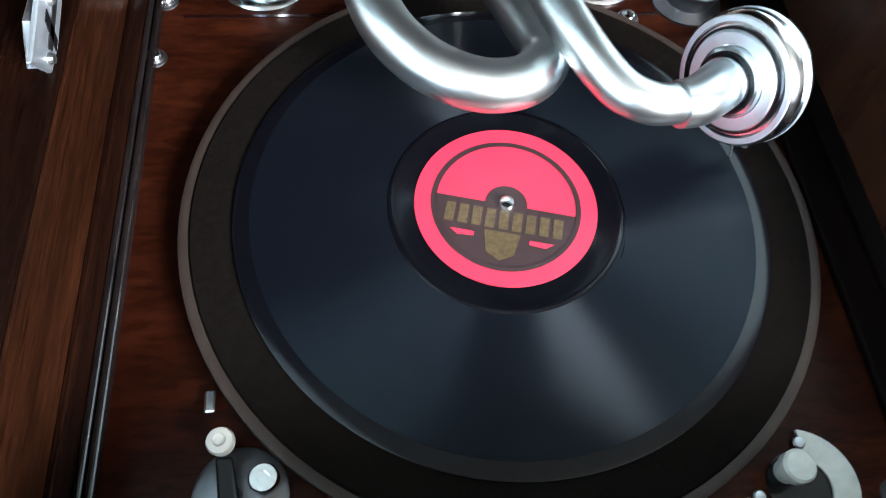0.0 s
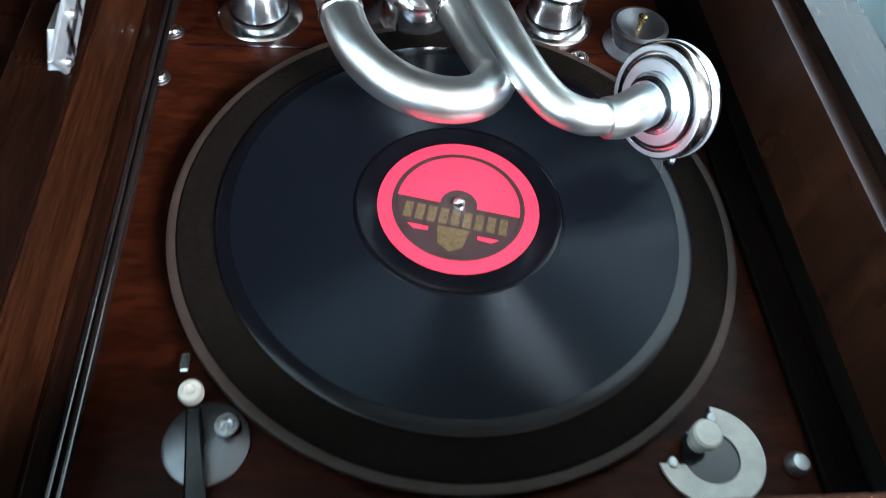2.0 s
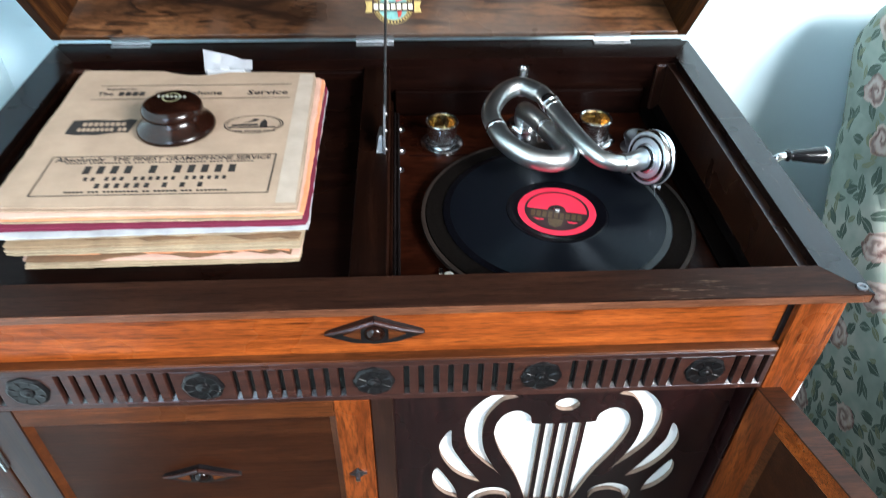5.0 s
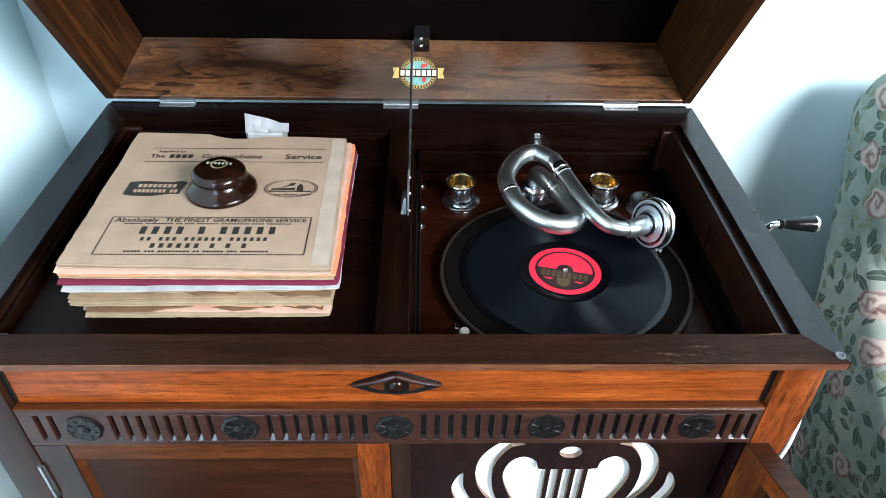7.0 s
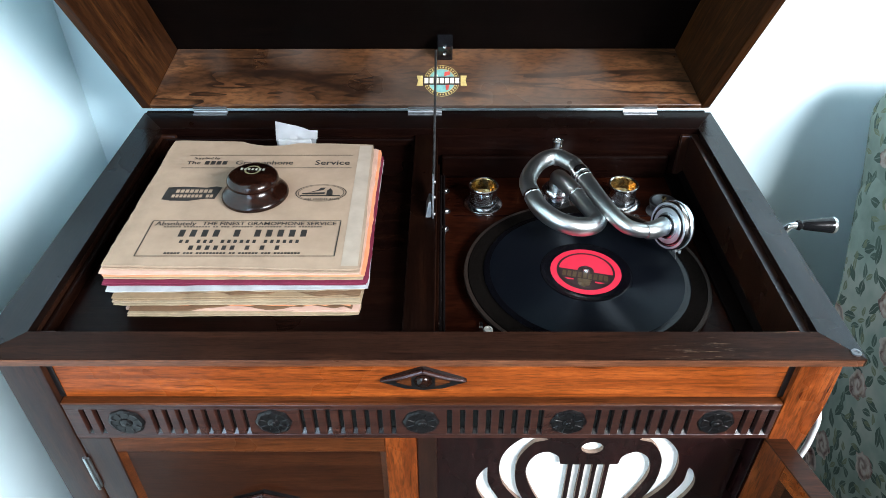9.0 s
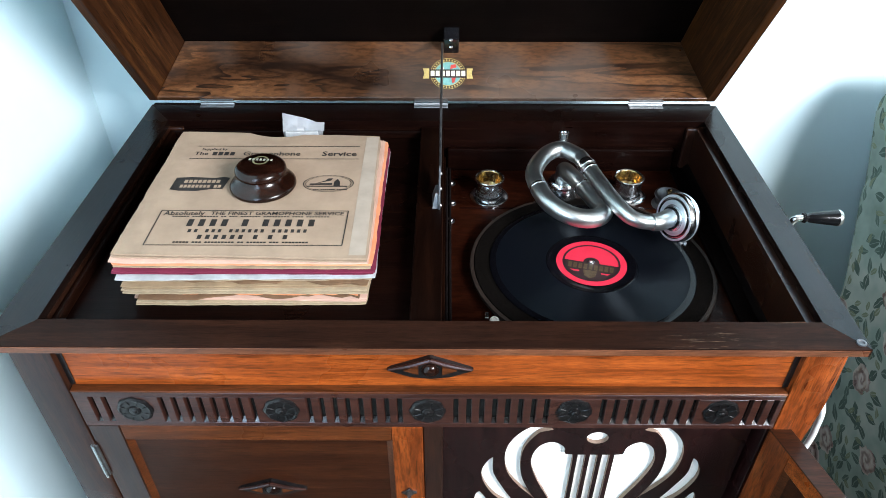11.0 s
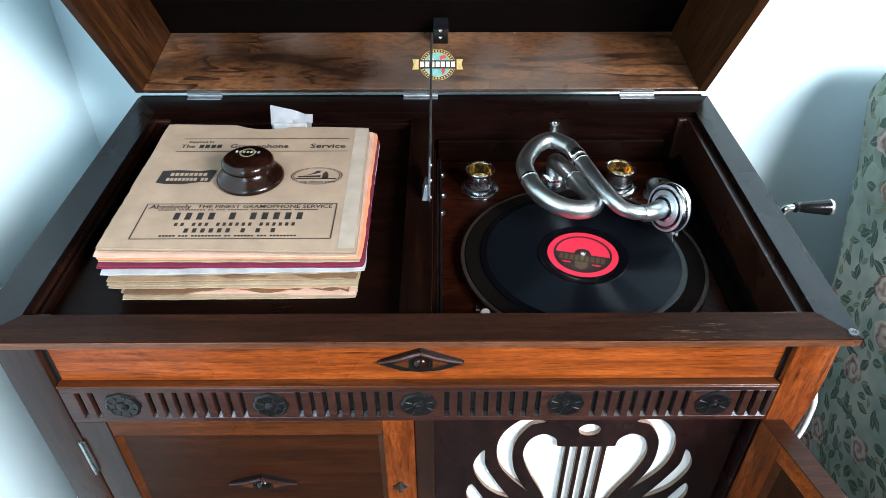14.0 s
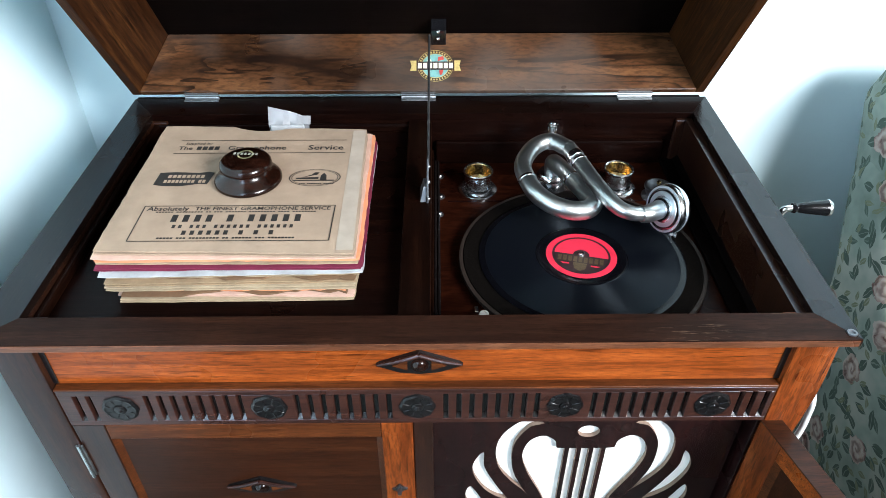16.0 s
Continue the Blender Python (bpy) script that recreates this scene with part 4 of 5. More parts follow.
def record():
    z = 0.7973
    r = thing("gramophone_record", (0, 0, z), "black shellac record with red paper label on the turntable", "record")
    part("groove_band", lathe([(0.0520, z + 0.0017), (0.1098, z + 0.0017)], n=128), SHELLAC, r, "black shellac grooves")
    part("disc", lathe([(0.0037, z), (0.1155, z), (0.1170, z + 0.0006), (0.1168, z + 0.0010), (0.1160, z + 0.0013), (0.1130, z + 0.0016), (0.1098, z + 0.0018), (0.1094, z + 0.0013), (0.052, z + 0.0013), (0.0515, z + 0.0016), (0.0498, z + 0.0019), (0.0488, z + 0.0014), (0.041, z + 0.0014), (0.0037, z + 0.0014)], n=128), SHELLAC_PLAIN, r, "", True)
    part("lead_out", tube([(0.052 * math.cos(a), 0.052 * math.sin(a) - 0.004, z + 0.0016, 0.0003) for a in np.linspace(-0.5, 0.5, 9)], 6, 3), SHELLAC_PLAIN, r)
    h = z + 0.0018
    lb = part("label", ring_flat(0.0036, 0.0402, h), LABEL_RED, r, "red paper label with gold printing")
    part("label_circle", ring_flat(0.0306, 0.0330, h + 0.0002, 96), LABEL_DARK, lb)
    m = pose(0, 0, 0, 0, 0, -14)
    n = 40
    half = [(0.0309 * math.cos(a), 0.0309 * math.sin(a)) for a in np.linspace(math.pi * 1.005, math.pi * 1.995, n)]
    part("label_print", outline(half, 0.0001, m=m @ Matrix.Translation((0, 0, h + 0.0001))), LABEL_DARK, lb, "dark lower half of the label")
    part("label_print", lathe([(0.0036, h + 0.0003), (0.0092, h + 0.0003)], n=32), LABEL_DARK, lb)
    bar_parts([9], -0.0265, 0.0265, -0.0085, 0.0095, m @ Matrix.Translation((0, 0, h + 0.00035)), LABEL_GOLD, lb, slim=0.95)
    part("label_emblem", outline([(-0.008, -0.0145), (0.008, -0.0145), (0.006, -0.025), (0, -0.0285), (-0.006, -0.025)], 0.0001, m=m @ Matrix.Translation((0, 0, h + 0.00035))), LABEL_GOLD, lb)
    for s in (-1, 1):
        part("label_flash", outline([(s * 0.012, -0.0165), (s * 0.0225, -0.0165), (s * 0.019, -0.0190), (s * 0.012, -0.0185)], 0.0001, m=m @ Matrix.Translation((0, 0, h + 0.00035))), LABEL_RED, lb)


def tonearm():
    t = thing("tone_arm", (-0.012, 0.13, BOARD), "nickel swan-neck tone arm with sound box over the record", "tone arm")
    part("pedestal", lathe([(0.034, BOARD), (0.034, BOARD + 0.002), (0.030, BOARD + 0.005), (0.023, BOARD + 0.008), (0.0205, BOARD + 0.018), (0.0205, BOARD + 0.026), (0.017, BOARD + 0.031), (0, BOARD + 0.034)], (-0.015, 0.150, 0), 48), CHROME, t, "bright domed pedestal", True)
    part("swivel", tube([(-0.015, 0.150, 0.810, 0.0112), (-0.015, 0.150, 0.826, 0.0112), (-0.014, 0.143, 0.8325, 0.0110), (-0.001, 0.111, 0.8340, 0.0106), (0.0115, 0.076, 0.8345, 0.0106)], 24, 8), NICKEL, t, "nickel tube", True)
    loop = [(0.0115, 0.076, 0.8345, 0.0106), (0.0185, 0.053, 0.8350, 0.0108), (0.008, 0.0375, 0.8360, 0.0110), (-0.012, 0.0330, 0.8385, 0.0111), (-0.033, 0.0400, 0.8425, 0.0110), (-0.0490, 0.0560, 0.8470, 0.0108), (-0.0575, 0.0785, 0.8515, 0.0106), (-0.0605, 0.1040, 0.8560, 0.0105), (-0.0450, 0.1350, 0.8605, 0.0103), (-0.0230, 0.1455, 0.8640, 0.0101), (-0.0030, 0.1265, 0.8645, 0.0100)]
    part("loop", tube(loop, 28, 8), NICKEL, t, "bent nickel loop", True)
    part("neck", tube([(-0.0030, 0.1265, 0.8645, 0.0098), (0.0070, 0.0960, 0.8620, 0.0096), (0.0225, 0.0500, 0.8565, 0.0092), (0.0375, 0.0225, 0.8510, 0.0088), (0.0510, 0.0145, 0.8480, 0.0085), (0.0650, 0.0155, 0.8455, 0.0083)], 28, 8), NICKEL, t, "nickel neck to the sound box", True)
    def band(p, d, r, w, name="collar"):
        d = Vector(d).normalized()
        p = Vector(p)
        part(name, tube([(*(p - d * w), r * 0.96), (*(p - d * w * 0.5), r), (*(p + d * w * 0.5), r), (*(p + d * w), r * 0.96)], 28, 2), CHROME, t, "", True)
    band((-0.0573, 0.0775, 0.8513), (-0.28, 1, 0.19), 0.0113, 0.002)
    band((0.0030, 0.1080, 0.8632), (0.34, -0.94, -0.07), 0.0108, 0.0045)
    band((0.0063, 0.0985, 0.8623), (0.34, -0.94, -0.09), 0.0103, 0.0020)
    band((0.0015, 0.104, 0.8342), (0.34, -0.94, 0), 0.0111, 0.0020)
    part("hinge_screw", lathe([(0.0028, 0.856), (0.0028, 0.8665), (0.0064, 0.8670), (0.0066, 0.8765), (0.0056, 0.8775), (0.0032, 0.8770), (0.0028, 0.8755), (0, 0.8755)], (-0.0185, 0.1650, 0), 28), CHROME, t, "knurled hinge screw", True)
    part("hinge_lug", tube([(-0.0185, 0.1650, 0.858, 0.0055), (-0.020, 0.156, 0.859, 0.0075), (-0.022, 0.146, 0.860, 0.009)], 16, 4), NICKEL, t, "", True)
    # sound box: a drum whose face looks to the needle's side
    c = Vector((0.0985, 0.0330, 0.8400))
    ax = Vector((-0.88, -0.42, 0.20)).normalized()
    m = Matrix.Translation(c) @ ax.to_track_quat("Z", "Y").to_matrix().to_4x4()
    sb = part("sound_box", lathe([(0, -0.0085), (0.0245, -0.0085), (0.0275, -0.0070), (0.0284, -0.004), (0.0284, -0.0015), (0.0272, -0.0008), (0.0272, 0.0008), (0.0284, 0.0015), (0.0284, 0.0042), (0.0272, 0.0062), (0.0235, 0.0068), (0.0232, 0.0056), (0.0215, 0.0056), (0.0212, 0.0072), (0.0150, 0.0080), (0.0145, 0.0098), (0.0118, 0.0104), (0.0112, 0.0140), (0, 0.0140)], m=m, n=64), CHROME, t, "bright nickel drum sound box", True)
    for r, h in ((0.0276, 0.0), (0.0224, 0.0060), (0.0132, 0.0106)):
        part("rubber_ring", lathe([(r - 0.0012, h - 0.0006), (r, h - 0.0006), (r, h + 0.0008), (r - 0.0012, h + 0.0008)], m=m, n=48), BLACK, sb, "black rubber ring")
    for r0, r1, h in ((0.0240, 0.0272, 0.0068), (0.0152, 0.0208, 0.0082)):
        part("face_ring", lathe([(r0, h - 0.0008), (r0 + 0.0004, h), (r1 - 0.0006, h - 0.0001), (r1, h - 0.0010)], m=m, n=56), ALLOY, sb, "pale matt alloy ring", True)
    part("back_band", lathe([(0.0286, -0.0040), (0.0287, -0.0035), (0.0287, -0.0020), (0.0286, -0.0015)], m=m, n=56), ALLOY, sb, "", True)
    s = c + ax * 0.013
    part("throat", tube([(0.064, 0.0150, 0.8458, 0.0097), (0.0735, 0.0175, 0.8450, 0.0103), (s.x, s.y, s.z, 0.0108)], 28, 6), NICKEL, t, "nickel elbow into the sound box", True)
    part("needle_bar", tube([(0.1040, 0.0250, 0.8150, 0.0026), (0.1062, 0.0235, 0.8095, 0.0030)], 12, 3), STEEL, sb)
    part("needle_screw", tube([(0.1062, 0.0235, 0.8105, 0.0012), (0.1090, 0.0222, 0.8105, 0.0012), (0.1098, 0.0218, 0.8105, 0.0026), (0.1118, 0.0208, 0.8105, 0.0026)], 10, 3), STEEL, sb)
    part("needle", tube([(0.1062, 0.0235, 0.8090, 0.0008), (0.1083, 0.0215, 0.7993, 0.0004)], 8, 2), STEEL, sb)


def needle_cup(x, y, label):
    t = thing("needle_cup", (x, y, BOARD), label, "needle cup", "needle cups on the motor board")
    part("flange", lathe([(0.0255, BOARD), (0.0255, BOARD + 0.0012), (0.0233, BOARD + 0.0030), (0.0184, BOARD + 0.0040), (0.0179, BOARD + 0.0060)], (x, y, 0), 48), CHROME, t, "", True)
    cup = part("cup", lathe([(0.0171, BOARD + 0.0030), (0.0174, BOARD + 0.024), (0.0193, BOARD + 0.0265), (0.0195, BOARD + 0.0290), (0.0184, BOARD + 0.0300), (0.0171, BOARD + 0.0290)], (x, y, 0), 48), CHROME, t, "bright nickel cup", True)
    part("lining", lathe([(0.0174, BOARD + 0.0292), (0.0163, BOARD + 0.028), (0.0158, BOARD + 0.013), (0.012, BOARD + 0.0095), (0, BOARD + 0.009)], (x, y, 0), 40), BRASS, cup, "gilt lining", True)
    for k in range(7):
        a = 2.4 * k
        r = 0.004 + 0.001 * k
        part("needle", tube([(x + r * math.cos(a), y + r * math.sin(a), BOARD + 0.0105, 0.0006), (x + r * math.cos(a) + 0.009 * math.cos(a + 1.9), y + r * math.sin(a) + 0.009 * math.sin(a + 1.9), BOARD + 0.0125, 0.0003)], 6, 2), CHROME, cup)


def board_fittings():
    for x, y in ((-0.1605, 0.1865), (-0.1600, 0.1385), (-0.1620, 0.0995), (0.0850, 0.1240), (-0.1560, -0.1400)):
        p = thing("board_screw", (x, y, BOARD), "domed nickel screw in the motor board", "screw", "screws in the motor board")
        part("washer", lathe([(0.0062, BOARD), (0.0060, BOARD + 0.0008), (0.0040, BOARD + 0.0012)], (x, y, 0), 24), DARK_METAL, p, "", True)
        part("dome", lathe([(0.0046, BOARD + 0.0006), (0.0045, BOARD + 0.0022), (0.0032, BOARD + 0.0038), (0, BOARD + 0.0044)], (x, y, 0), 24), CHROME, p, "bright dome", True)
    # brake
    b = thing("brake_lever", (-0.110, -0.110, BOARD), "black brake lever with white knob beside the turntable", "brake lever")
    part("plate", lathe([(0.0175, BOARD), (0.0175, BOARD + 0.0012), (0.0160, BOARD + 0.0018), (0, BOARD + 0.0018)], (-0.110, -0.112, 0), 40), DARK_METAL, b, "round grey plate", True)
    part("pivot", lathe([(0.0055, BOARD), (0.0055, BOARD + 0.008), (0.0048, BOARD + 0.0095), (0.0022, BOARD + 0.0095), (0.002, BOARD + 0.0085), (0, BOARD + 0.0085)], (-0.1010, -0.1075, 0), 28), CHROME, b, "", True)
    part("lever", hexa([(-0.1145, -0.137, 0.7875), (-0.1055, -0.137, 0.7875), (-0.1125, -0.099, 0.7895), (-0.1185, -0.099, 0.7895), (-0.1145, -0.137, 0.7925), (-0.1055, -0.137, 0.7925), (-0.1125, -0.099, 0.7940), (-0.1185, -0.099, 0.7940)], 0.001), BLACK, b, "black enamelled lever")
    part("lever_post", lathe([(0.0035, BOARD), (0.0035, 0.7895)], (-0.1125, -0.112, 0), 16), STEEL, b)
    part("knob", lathe([(0.0022, 0.7895), (0.0024, 0.7935), (0.0048, 0.7950), (0.0052, 0.7980), (0.0046, 0.8000), (0.0024, 0.8005), (0.002, 0.7995), (0, 0.7995)], (-0.1160, -0.0945, 0), 24), IVORY, b, "white knob", True)
    part("catch", box(-0.1250, -0.1205, -0.0815, -0.0725, BOARD, BOARD + 0.004, 0.001), CHROME, b)
    # speed regulator
    cx, cy = 0.1010, -0.1235
    s = thing("speed_regulator", (cx, cy, BOARD), "cream speed regulator plate with round knob", "speed regulator")
    pts = [(cx + 0.0235 * math.cos(a), cy + 0.0215 * math.sin(a)) for a in np.linspace(radians(-172), radians(78), 32)]
    inner = [(cx + 0.0125 * math.cos(a), cy - 0.001 + 0.0115 * math.sin(a)) for a in np.linspace(radians(70), radians(-165), 26)]
    bm = bmesh.new()
    lo = [bm.verts.new((x, y, BOARD + 0.0018)) for x, y in pts]
    li = [bm.verts.new((x, y, BOARD + 0.0018)) for x, y in [inner[min(25, int((31 - i) / 31 * 25 + 0.5))] for i in range(32)]]
    for i in range(31):
        bm.faces.new((lo[i], lo[i + 1], li[i + 1], li[i]))
    r = bmesh.ops.extrude_face_region(bm, geom=list(bm.faces))
    bmesh.ops.translate(bm, verts=[v for v in r["geom"] if isinstance(v, bmesh.types.BMVert)], vec=(0, 0, -0.0018))
    bmesh.ops.remove_doubles(bm, verts=bm.verts, dist=1e-7)
    pl = part("dial_plate", bm, IVORY, s, "cream enamelled crescent dial")
    part("dial_centre", lathe([(0.0130, BOARD), (0.0130, BOARD + 0.0008), (0, BOARD + 0.0008)], (cx, cy, 0), 32), BLACK, s)
    part("knob", lathe([(0.0045, BOARD), (0.0045, 0.7915), (0.0062, 0.7930), (0.0064, 0.7980), (0.0054, 0.7992), (0, 0.7994)], (0.0965, -0.1180, 0), 28), IVORY, s, "round white knob", True)
    for a in (76, -170):
        part("dial_screw", lathe([(0, 0.0009), (0.002, 0.0007), (0.0026, 0)], (cx + 0.018 * math.cos(radians(a)), cy + 0.0165 * math.sin(radians(a)), BOARD + 0.0018), 14), STEEL, pl)
    part("stop_screw", lathe([(0, 0.006), (0.0035, 0.0055), (0.0052, 0.003), (0.0054, 0)], (0.138, -0.1290, BOARD), 20), STEEL, s, "", True)


def needle_bowl(x, y):
    t = thing("needle_bowl", (x, y, BOARD), "small domed tarnished bowl for used needles behind the sound box", "needle bowl")
    bowl = part("bowl", lathe([(0.0195, BOARD), (0.0195, BOARD + 0.0012), (0.0165, BOARD + 0.0030), (0.0140, BOARD + 0.0045), (0.0165, BOARD + 0.0120), (0.0178, BOARD + 0.0150), (0.0178, BOARD + 0.0166), (0.0165, BOARD + 0.0170)], (x, y, 0), 40), DARK_METAL, t, "tarnished bowl", True)
    part("lid", lathe([(0.0168, BOARD + 0.0168), (0.0150, BOARD + 0.0176), (0.0090, BOARD + 0.0150), (0.0030, BOARD + 0.0138), (0, BOARD + 0.0138)], (x, y, 0), 40), DARK_METAL, bowl, "dished lid", True)
    part("knob", lathe([(0.0014, BOARD + 0.0137), (0.0014, BOARD + 0.0190), (0.0030, BOARD + 0.0205), (0.0028, BOARD + 0.0230), (0, BOARD + 0.0238)], (x, y, 0), 20), BRASS, t, "small gilt knob", True)


turntable(), record(), tonearm()
needle_cup(-0.1105, 0.1560, "bright nickel needle cup with gilt lining, some needles inside")
needle_cup(0.0730, 0.1590, "bright nickel needle cup with gilt lining behind the tone arm")
needle_bowl(0.1215, 0.1370)
board_fittings()


# ---- in the record well ----
def paper(name, c, var=0.2):
    return plain(name, c, 0.85, var, 40, relief=0.1)


def sleeve(x0, x1, y0, y1, z0, th, mat, label, seed, dz=0.0, notch=False, turn=0.0, torn=0.0, skew=None):
    """A paper record sleeve: two sheets with a thin record between, softly worn edges."""
    rnd = random.Random(seed)
    base = ((x0 + x1) / 2, (y0 + y1) / 2, z0)
    s = thing("record_sleeve", base, label, "record sleeve", "stack of record sleeves")
    n = 26

    def loop(inset, jit):
        q = []
        for (ax, ay), (bx, by) in (((x0, y0), (x1, y0)), ((x1, y0), (x1, y1)), ((x1, y1), (x0, y1)), ((x0, y1), (x0, y0))):
            for k in range(n):
                u = k / n
                x, y = ax + (bx - ax) * u, ay + (by - ay) * u
                if notch and ay == by == y1:
                    d = (x - (x0 + 0.118)) / 0.034
                    y -= 0.0085 * max(0, 1 - d * d) ** 1.0 if abs(d) < 1 else 0
                wv = 0.0007 * noise.noise((x * 30, y * 30, seed * 7.3))
                dx, dy = rnd.uniform(-jit, jit) + wv, rnd.uniform(-jit, jit) + wv * 0.8
                if torn and ay == by == y0:
                    dy += torn * max(0.0, noise.noise((x * 24, 3.0, seed * 2.7)) + 0.15 + 0.4 * noise.noise((x * 110, 1.0, seed)))
                near = min(k, n - k) / n * 0.24
                if near < 0.012:
                    pull = 0.0007 * (1 - near / 0.012) * (0.5 + rnd.random())
                    dx += pull if x < (x0 + x1) / 2 else -pull
                    dy += pull if y < (y0 + y1) / 2 else -pull
                if skew:
                    u, v = (x - x0) / (x1 - x0), (y - y0) / (y1 - y0)
                    (ax_, ay_), (bx_, by_), (cx_, cy_), (dx_, dy_) = skew
                    dx += (1 - u) * (1 - v) * ax_ + u * (1 - v) * bx_ + u * v * cx_ + (1 - u) * v * dx_
                    dy += (1 - u) * (1 - v) * ay_ + u * (1 - v) * by_ + u * v * cy_ + (1 - u) * v * dy_
                q.append((x + dx, y + dy))
        return q

    m = Matrix.Translation(base) @ pose(0, 0, 0, 0, 0, turn) @ Matrix.Translation(-Vector(base))
    edge = loop(0, 0.0004)
    for a, b, nm in ((z0, z0 + th * 0.30, "back_sheet"), (z0 + th * 0.62, z0 + th, "front_sheet")):
        bm = bmesh.new()
        def sag(x, y):
            return 0.0 if notch else 0.0004 * noise.noise((x * 11, y * 11, seed * 3.1 + (7 if nm == "front_sheet" else 0)))
        lo = [bm.verts.new((x, y, a + sag(x, y) + dz * rnd.random())) for x, y in edge]
        hi = [bm.verts.new((x, y, b + sag(x, y))) for x, y in edge]
        bm.faces.new(lo[::-1]), bm.faces.new(hi)
        for i in range(len(edge)):
            bm.faces.new((lo[i], lo[(i + 1) % len(edge)], hi[(i + 1) % len(edge)], hi[i]))
        part(nm, bm, mat, s, m=m)
        ddx, ddy = rnd.uniform(-0.0015, 0.0015), rnd.uniform(-0.0020, 0.0012)
        edge = [(x + (0 if notch else ddx) + rnd.uniform(-0.0003, 0.0003), y + (0 if notch else ddy)) for x, y in edge]
    part("record", lathe([(0, z0 + th * 0.30), (0.109, z0 + th * 0.30), (0.109, z0 + th * 0.62), (0, z0 + th * 0.62)], ((x0 + x1) / 2, (y0 + y1) / 2, 0), 40), SHELLAC_PLAIN, s, m=m)
    return s, m


CREAM = paper("cream_sleeve_paper", (0.36, 0.275, 0.175), 0.4)
TAN = paper("tan_sleeve_paper", (0.31, 0.21, 0.12), 0.4)
ORANGE = paper("faded_orange_sleeve_paper", (0.68, 0.27, 0.13))
CRIMSON = paper("crimson_sleeve_paper", (0.15, 0.008, 0.034))
PALE = paper("pale_grey_sleeve_paper", (0.44, 0.45, 0.46), 0.35)
PINK = paper("pinkish_sleeve_paper", (0.56, 0.36, 0.28))
KRAFT = paper("brown_kraft_sleeve_paper", (0.17, 0.092, 0.045), 0.35)

SX0, SX1, SY0, SY1 = -0.4865, -0.2420, -0.1105, 0.1230
z = FLOOR_L
STACK = [
    (0.0050, CREAM, "worn cream paper record sleeve at the bottom", 0.010, -0.004, -0.002, 0.5, 0.0),
    (0.0042, PINK, "pinkish paper record sleeve in the stack", 0.010, -0.002, 0.001, -0.7, 0.0),
    (0.0035, KRAFT, "brown kraft paper record sleeve with torn edge", 0.012, -0.012, -0.002, 0.9, 0.010),
    (0.0040, ORANGE, "torn faded orange paper record sleeve", 0.016, -0.010, 0.001, -0.6, 0.008),
    (0.0035, KRAFT, "brown kraft paper record sleeve in the stack", 0.006, -0.003, 0.003, -1.3, 0.006),
    (0.0060, CREAM, "cream card record sleeve in the stack", 0.003, 0.000, -0.005, 0.3, 0.0),
    (0.0052, TAN, "tan paper record sleeve in the stack", 0.002, -0.003, -0.002, 1.1, 0.0),
    (0.0038, KRAFT, "creased brown paper record sleeve with torn edge", 0.014, 0.001, -0.001, -0.8, 0.012),
    (0.0040, CREAM, "creased cream paper record sleeve", 0.004, 0.002, 0.000, 0.9, 0.004),
    (0.0038, PALE, "pale grey paper record sleeve in the stack", -0.001, 0.005, -0.002, 1.2, 0.0),
    (0.0036, PALE, "white paper record sleeve in the stack", 0.002, 0.006, 0.001, -0.5, 0.003),
    (0.0060, CRIMSON, "crimson card record sleeve in the stack", -0.003, 0.006, -0.002, 0.2, 0.0),
    (0.0040, CREAM, "cream paper record sleeve in the stack", -0.001, 0.003, 0.001, -0.3, 0.0),
    (0.0045, ORANGE, "faded orange paper record sleeve in the stack", -0.001, 0.005, 0.001, 0.25, 0.0),
    (0.0040, PINK, "pinkish paper record sleeve in the stack", -0.001, 0.002, -0.001, 0.0, 0.0),
]
for i, (th, mat, lab, ox, ow, oy, tn, rag) in enumerate(STACK):
    sleeve(SX0 + ox, SX1 + ow, SY0 + oy, SY1 + oy, z, th * 0.65, mat, lab, i + 3, 0.0003, turn=tn, torn=rag)
    z += th * 0.65 + 0.0009
STOP = 0.8960
top_sleeve, _ = sleeve(SX0, SX1, SY0, SY1, z, STOP - z, PAPER, "buff paper record sleeve printed in black, on the stack", 51, 0.0004, True, skew=((0.001, 0.0035), (0.001, -0.0030), (-0.0035, -0.0035), (0.0, 0.0070)))


